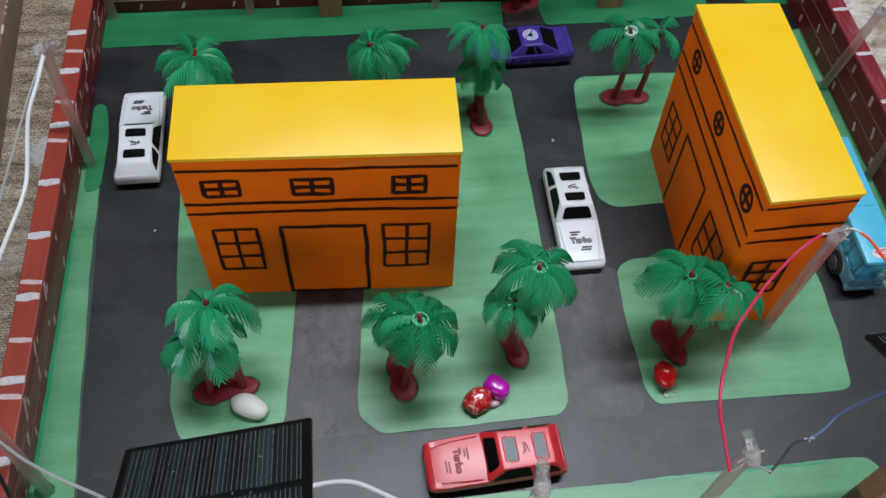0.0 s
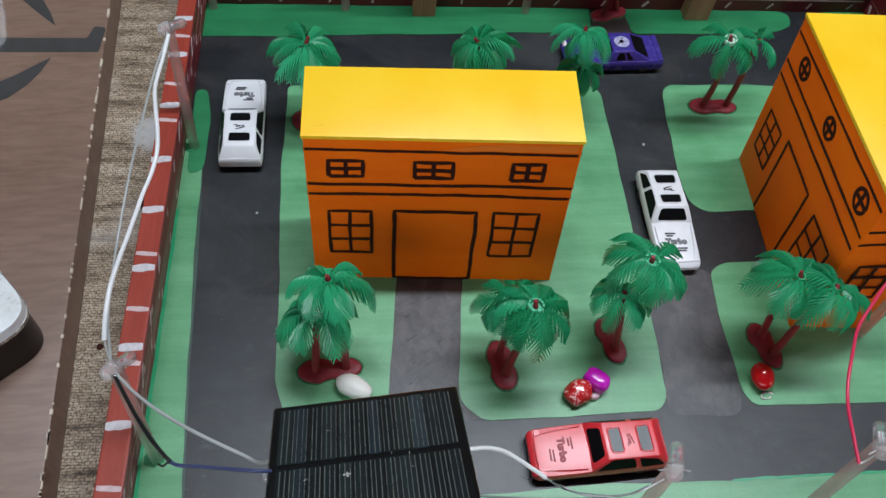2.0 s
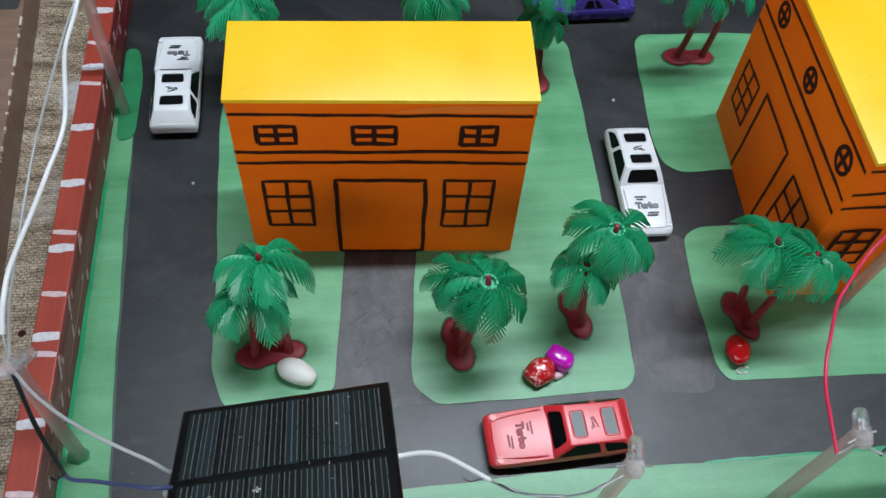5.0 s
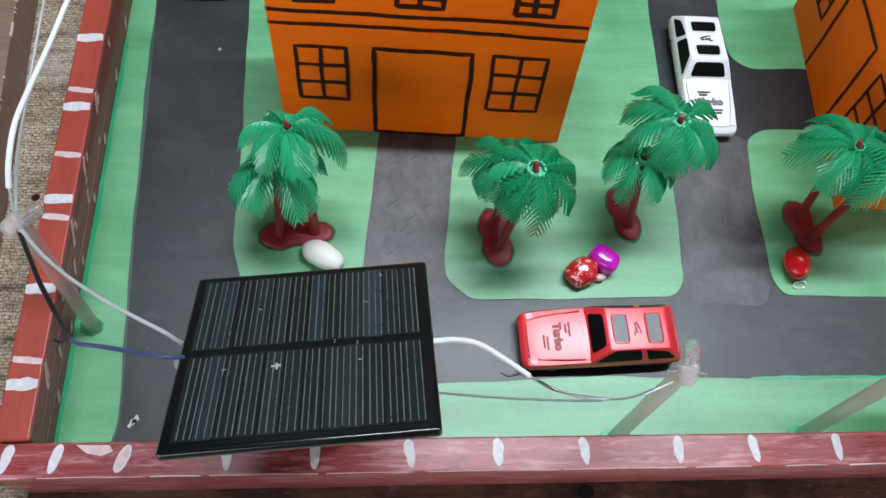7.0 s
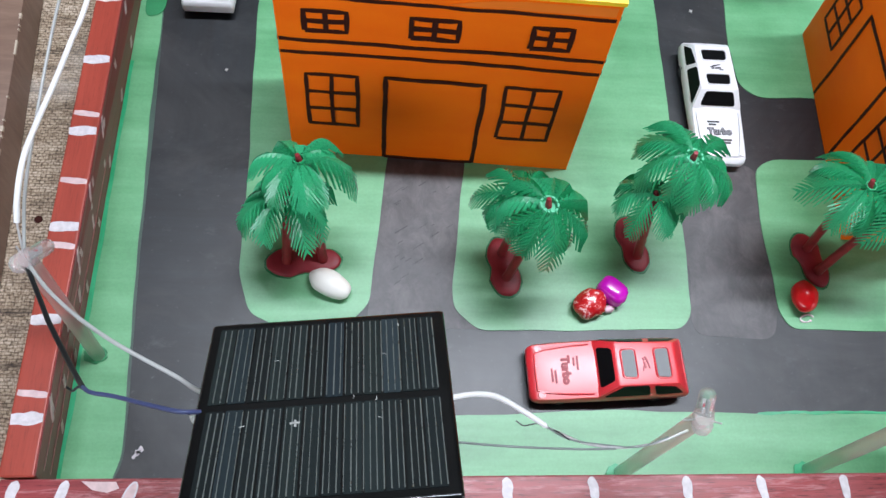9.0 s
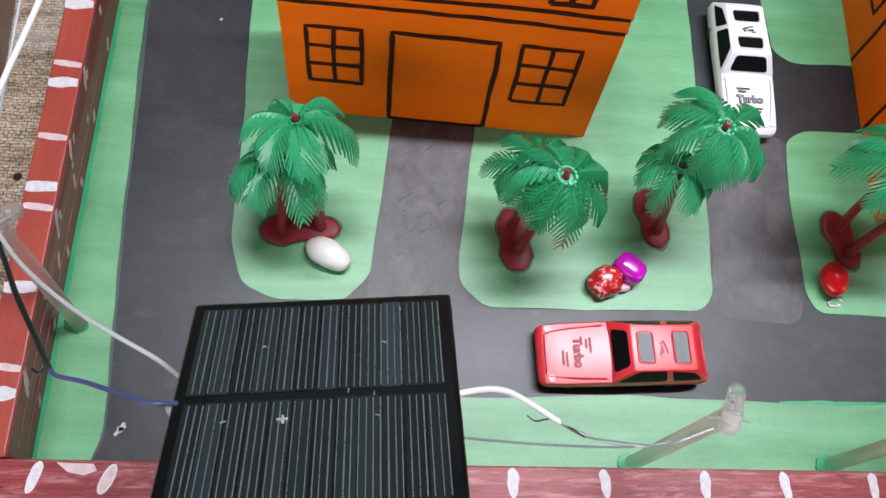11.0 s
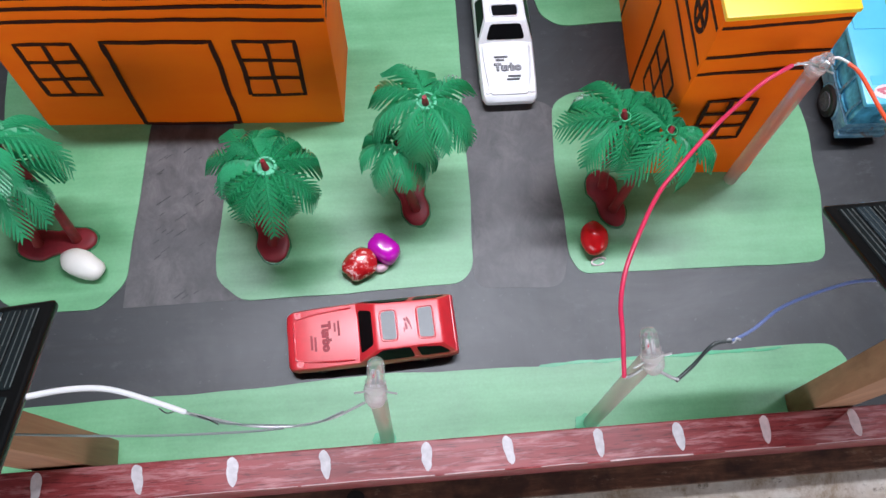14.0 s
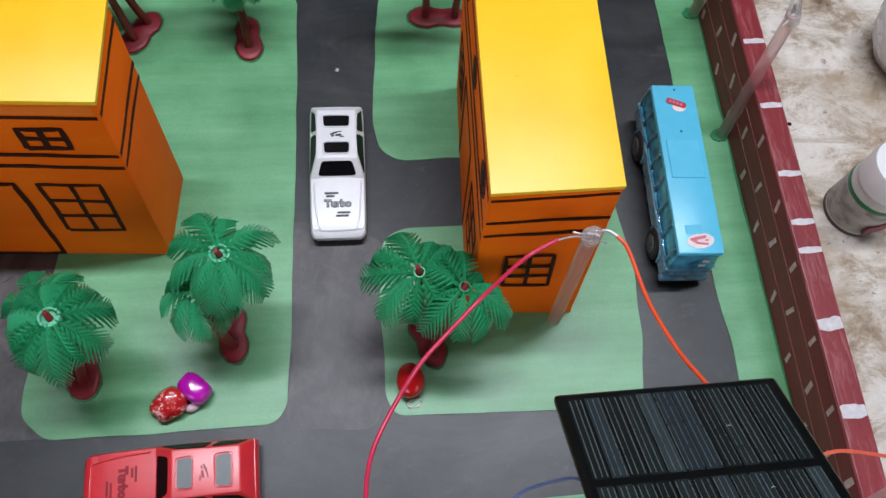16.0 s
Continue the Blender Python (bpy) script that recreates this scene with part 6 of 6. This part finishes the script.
# ---- pebbles ----
def build_pebble(place, size, turn, mat, label, seed, lumpy=0.12, boxy=0.0):
    bm = bmesh.new()
    bmesh.ops.create_icosphere(bm, subdivisions=3, radius=1.0)
    for v in bm.verts:
        k = 1 + lumpy * noise.noise(v.co * 1.4 + Vector((seed * 9.1, 0, 0)))
        k *= 1 + boxy * (1 / sum(abs(c) ** 4 for c in v.co) ** 0.25 - 1)
        v.co = Vector((v.co.x * size[0] * k, v.co.y * size[1] * k, v.co.z * size[2] * k))
    low = min(v.co.z for v in bm.verts)
    for v in bm.verts:
        v.co.z = max(v.co.z - low, size[2] * 0.06) - size[2] * 0.06
    ob = part("pebble", bm, mat)
    ob.matrix_world = pose(place[0], place[1], 0.0005, 0, 0, turn)
    ob.data.shade_smooth()
    tagged(ob, label, "pebble", "painted pebbles")


def speckled():
    m = Mat("red_paint_with_white_specks", 0.18, Coat_Weight=0.5)
    n = m.noise(330, detail=4, rough=0.75)
    m.colour(m.ramp(n, [(0.40, srgb(176, 22, 28)), (0.55, srgb(196, 40, 42)), (0.60, srgb(226, 170, 168)), (0.72, srgb(236, 214, 210))]))
    return m.m


build_pebble((-0.0238, -0.0672), (0.0104, 0.0060, 0.0046), -28, plain("white_pebble_stone", srgb(232, 230, 222), 0.4, vary=0.04), "smooth white pebble beside a palm", 1)
build_pebble((0.0940, -0.0750), (0.0082, 0.0068, 0.0050), 20, speckled(), "glossy red pebble with white specks", 2, 0.2)
build_pebble((0.1045, -0.0695), (0.0070, 0.0051, 0.0056), -42, plain("glossy_magenta_paint", srgb(190, 14, 176), 0.22, Coat_Weight=0.4), "glossy magenta pebble leaning on a red one", 3, 0.08, 0.9)
build_pebble((0.1028, -0.0768), (0.0032, 0.0018, 0.0020), 15, plain("pinkish_white_stone", srgb(226, 190, 204), 0.3), "small pinkish white stone chip", 6)
build_pebble((0.1968, -0.0705), (0.0062, 0.0078, 0.0056), 5, plain("glossy_red_paint", srgb(196, 20, 26), 0.18, Coat_Weight=0.5), "glossy red oval pebble beside a palm", 4)
# The drip is clear glue; this white ring models its highlight.
drip = [(0.1985 + 0.0032 * math.cos(a), -0.0797 + 0.0017 * math.sin(a) + 0.0005 * math.cos(a), 0.0010) for a in (math.tau * k / 14 for k in range(13))]
tagged(smooth(part("glue_drip", tube(drip, [0.0004 + 0.0002 * math.sin(k * 1.7) for k in range(13)], 7, 2), STICKER), 60), "clear glue drip on the lawn, its highlight modelled as a white ring", "glue drip")


# ---- things round the model ----
def build_sheet():
    """Brown laminate board with dark printed shapes, lying on the table cover."""
    m = pose(-0.1755, 0.06, TABLE, 0, 0, 2.9)
    sheet = thing("laminate_board", m, "brown laminate board with chipped edge and dark print", "board")
    top = 0.0220
    smooth(part("board", boxed((-0.46, -0.42, 0.0002), (0, 0.36, top), 0.0012), SHEET_WOOD, sheet), 40)
    ink = plain("slate_grey_print", srgb(62, 61, 60), 0.5, vary=0.16, scale=90)
    inv = m.inverted()

    def at(x, y):
        return inv @ Vector((x, y, 0))
    bar = [at(x, y) for x, y in ((-0.33, 0.166), (-0.184, 0.1675), (-0.1825, 0.190), (-0.190, 0.1915), (-0.193, 0.180), (-0.33, 0.1795))]
    part("print", slab(rounded(bar, 0.002), top, top + 0.0003), ink, sheet, "dark printed bar")
    up = [at(x, y) for x, y in ((-0.215, 0.192), (-0.220, 0.204), (-0.228, 0.218), (-0.238, 0.229), (-0.252, 0.238), (-0.248, 0.224), (-0.236, 0.212), (-0.226, 0.202))]
    low = [at(x, y) for x, y in ((-0.2125, 0.162), (-0.2165, 0.149), (-0.2225, 0.138), (-0.231, 0.1275), (-0.242, 0.121), (-0.262, 0.117), (-0.262, 0.135), (-0.243, 0.138), (-0.230, 0.147), (-0.221, 0.155))]
    part("print", slab(up, top, top + 0.0003), ink, sheet, "dark printed blade shape")
    part("print", slab(low, top, top + 0.0003), ink, sheet, "dark printed blade shape")
    rng = random.Random(4)
    chip = plain("pale_chipped_wood", srgb(206, 192, 172), 0.7)
    for k in range(70):
        y = rng.uniform(-0.30, 0.30)
        l = rng.uniform(0.0006, 0.0028) if k % 9 else 0.008
        part("chip", boxed((-rng.uniform(0.0004, 0.0013), y, top - 0.0012), (0.0002, y + l, top + 0.00012)), chip, sheet)


build_sheet()


def build_tin():
    """Hinged game tin with a worn white lid."""
    deck = TABLE + 0.0224
    m = pose(-0.2470, -0.0538, deck, 0, 0, 41.0)
    tin = thing("storage_tin", m, "worn white hinged tin with dark sides on the board", "tin box")
    hx, hy = 0.064, 0.0395
    tin_side = plain("dark_worn_tin", srgb(40, 36, 36), 0.35, 0.4, vary=0.3, scale=80)
    m2 = Mat("scuffed_white_lid_enamel", 0.35)
    scuff, fine = m2.noise(38, detail=5, rough=0.7), m2.noise(190, detail=4, rough=0.7)
    c = m2.ramp(scuff, [(0.30, srgb(96, 98, 94)), (0.40, srgb(206, 208, 206)), (0.6, srgb(232, 236, 240))])
    m2.colour(m2.mix(0.35, c, m2.ramp(fine, [(0.28, srgb(120, 116, 106)), (0.40, srgb(234, 234, 232))]))).bump(scuff, 0.2, 0.0004)
    outline = rounded([(-hx, -hy, 0), (hx, -hy, 0), (hx, hy, 0), (-hx, hy, 0)], 0.016, 8)
    smooth(part("tin_body", slab([p * 0.985 for p in outline], 0.0, 0.028), tin_side, tin, "dark scuffed sides"), 40)
    lid = part("lid", slab(outline, 0.0265, 0.0345), m2.m, tin, "scuffed white enamel lid")
    bev = lid.modifiers.new("edge", "BEVEL")
    bev.width, bev.segments, bev.limit_method, bev.angle_limit = 0.0016, 3, "ANGLE", radians(50)
    smooth(lid, 40)
    rim = plain("bright_worn_rim", srgb(200, 198, 194), 0.25, 0.8)
    part("rim", slab([p * 1.008 for p in outline], 0.0262, 0.0280), rim, tin, "bright metal rim")
    part("catch", boxed((-0.008, -hy - 0.0014, 0.021), (0.012, -hy + 0.001, 0.0275), 0.0006), tin_side, tin)
    part("side_label", boxed((-0.050, -hy - 0.0003, 0.0020), (0.034, -hy + 0.0006, 0.0190), 0.0002), plain("faded_side_label", srgb(116, 104, 102), 0.4, vary=0.25), tin, "faded side label")
    for k, col in enumerate(((60, 26, 24), (120, 46, 26), (50, 30, 70), (80, 32, 26))):
        x = -0.048 + k * 0.0200
        part("side_picture", boxed((x, -hy - 0.0006, 0.0045), (x + 0.0165, -hy, 0.0165), 0.0002), plain("side_print", srgb(*col), 0.4, vary=0.4, scale=150), tin, "dark coloured printed square")
    ink = plain("black_lid_print", srgb(36, 38, 44), 0.4)
    z = 0.0345
    ring = bmesh.new()
    n = 30
    rows = [[ring.verts.new((0.0165 + r * math.cos(math.tau * j / n), -0.0225 + r * math.sin(math.tau * j / n) * 0.95, h)) for j in range(n)]
            for r, h in ((0.0066, z), (0.0096, z), (0.0096, z + 0.00025), (0.0066, z + 0.00025))]
    for a, b in zip(rows, rows[1:] + rows[:1]):
        for j in range(n):
            ring.faces.new((a[j], a[(j + 1) % n], b[(j + 1) % n], b[j]))
    part("lid_print", ring, ink, tin, "bold black ring shape")
    flat = lambda u, v: (Vector((u, v, z)), Vector((0, 0, 1)))
    bend = [(0.0368 + 0.0076 * math.cos(a) * 0.9, -0.0214 + 0.0076 * math.sin(a)) for a in (math.pi * (0.5 + k / 14) for k in range(15))]
    hook = strokes([[(0.0455, -0.0138), *bend, (0.0455, -0.0290)]], flat, 0.0032, 0.0003, 5)
    part("lid_print", hook, ink, tin, "bold black hook shape")
    part("lid_print", strokes([[(0.0020, -0.0310), (-0.0040, -0.0140)], [(-0.0040, -0.0140), (-0.0100, -0.0310)]], flat, 0.0032, 0.0003, 6), ink, tin, "bold black bars")
    for v in (-0.0098, 0.0002):
        part("lid_print", slab([(-0.03, v), (0.0375, v), (0.0375, v + 0.0004), (-0.03, v + 0.0004)], z, z + 0.0003), ink, tin)
    lettering("lid_number", "14", 0.0086, plain("crimson_lid_print", srgb(206, 38, 86), 0.4), tin, pose(0.0425, -0.0048, z, 0, 0, 180), "crimson printed number 14", 0.0003)
    lettering("lid_word", "POST", 0.0066, ink, tin, pose(0.0270, -0.0048, z, 0, 0, 180), "small black printed word")
    green = [(0.0560, hy - 0.0012), (0.0480, 0.0280), (0.0340, 0.0200), (0.0, 0.0140), (-0.03, 0.0130), (-hx + 0.002, 0.0160), (-hx + 0.006, hy - 0.0012)]
    part("lid_print", slab(rounded([Vector((x, y, 0)) for x, y in green], 0.006), z, z + 0.00022), plain("leaf_green_print", srgb(66, 178, 62), 0.4), tin, "green printed corner")


build_tin()


def build_bag():
    """Crumpled clear film on the board."""
    bm = bmesh.new()
    n = 44
    grid = []
    for i in range(n):
        row = []
        for j in range(n):
            u, v = 2 * i / (n - 1) - 1, 2 * j / (n - 1) - 1
            x, y = u * math.sqrt(1 - v * v / 2), v * math.sqrt(1 - u * u / 2)
            r, a = math.hypot(x, y), math.atan2(y, x)
            tail = 0.42 * math.exp(-((a + 1.05) / 0.13) ** 2) * r ** 3
            reach = 1 + 0.26 * noise.noise(Vector((math.cos(a) * 1.6, math.sin(a) * 1.6, 3.1))) + tail
            p = Vector((x * 1.9, y * 1.9, 0.7))
            lift = max(0.0, 1 - r ** 5)
            h = lift * (0.004 + 0.022 * abs(noise.noise(p * 1.1)) + 0.013 * abs(noise.noise(p * 2.7)) + 0.006 * abs(noise.noise(p * 6.5)))
            row.append(bm.verts.new((x * reach * 0.060 + 0.004 * noise.noise(p * 3), y * reach * 0.070 + 0.004 * noise.noise(p * 3 + Vector((0, 7, 0))), 0.0008 + h)))
        grid.append(row)
    for a, b in zip(grid, grid[1:]):
        for j in range(n - 1):
            bm.faces.new((a[j], a[j + 1], b[j + 1], b[j]))
    ob = part("plastic_bag", bm, FILM)
    ob.matrix_world = pose(-0.302, 0.182, TABLE + 0.0222, 0, 0, 12)
    thick = ob.modifiers.new("film", "SOLIDIFY")
    thick.thickness = 0.0002
    smooth(ob, 28)
    ob.visible_shadow = False
    tagged(ob, "crumpled clear plastic bag on the board", "plastic bag")


build_bag()


def build_bottle():
    jar = thing("pill_bottle", pose(0.4350, 0.0125, TABLE) @ Matrix.Diagonal((0.75, 0.75, 0.95, 1)), "small white plastic bottle with a green-banded label", "bottle")
    body = plain("cloudy_white_plastic", srgb(206, 204, 198), 0.35, vary=0.1, scale=70)
    smooth(part("bottle_body", lathe([(0.0185, 0.0), (0.0202, 0.0012), (0.0204, 0.0030), (0.0204, 0.030), (0.0190, 0.0345), (0.0170, 0.036)], 36), body, jar), 40)
    # Dark ring puts the shade at the bottle's foot into colour.
    smooth(part("base_ring", lathe([(0.0190, -0.0002), (0.0207, 0.0004), (0.0208, 0.0022), (0.0203, 0.0026)], 36), plain("dark_base_shade", srgb(70, 62, 60), 0.4), jar, "dark ring painted as shade at the base"), 40)
    m = Mat("worn_printed_label", 0.45)
    n = m.noise(60, (1, 1, 2), 4)
    m.colour(m.ramp(n, [(0.35, srgb(122, 120, 114)), (0.5, srgb(166, 163, 156)), (0.7, srgb(190, 187, 180))]))
    smooth(part("label", lathe([(0.0206, 0.0040), (0.0207, 0.0042), (0.0207, 0.0280), (0.0206, 0.0282)], 36), m.m, jar, "greyish paper label"), 40)
    smooth(part("label_band", lathe([(0.02085, 0.0262), (0.0209, 0.0264), (0.0209, 0.0288), (0.02085, 0.0290)], 36), plain("green_label_band", srgb(20, 112, 66), 0.4), jar, "green band"), 40)
    spot = part("label_print", slab(rounded([(-0.009, -0.0045, 0), (0.009, -0.0045, 0), (0.009, 0.0045, 0), (-0.009, 0.0045, 0)], 0.002), 0, 0.0012), plain("dark_red_label_print", srgb(120, 30, 46), 0.4), jar, "dark red printed patch")
    spot.matrix_local = pose(0.0042, -0.0198, 0.0100, 90, 0, 12)
    smooth(part("cap", lathe([(0.0192, 0.0345), (0.0200, 0.0352), (0.0202, 0.0490), (0.0194, 0.0508), (0.0150, 0.0513), (0.0050, 0.0514)], 44), plain("white_cap_plastic", srgb(232, 232, 232), 0.35, vary=0.03), jar, "smooth white cap"), 40)
    cup = thing("white_vessel", pose(0.4960, 0.1090, TABLE), "white glazed rounded vessel standing beyond the fence", "bowl")
    smooth(part("vessel_body", lathe([(0.016, 0.0), (0.020, 0.001), (0.027, 0.012), (0.031, 0.026), (0.030, 0.040), (0.026, 0.046), (0.024, 0.046), (0.027, 0.038), (0.0275, 0.026), (0.022, 0.010), (0.010, 0.006)], 40), plain("white_glaze", srgb(214, 214, 216), 0.25, vary=0.05), cup), 50)


build_bottle()
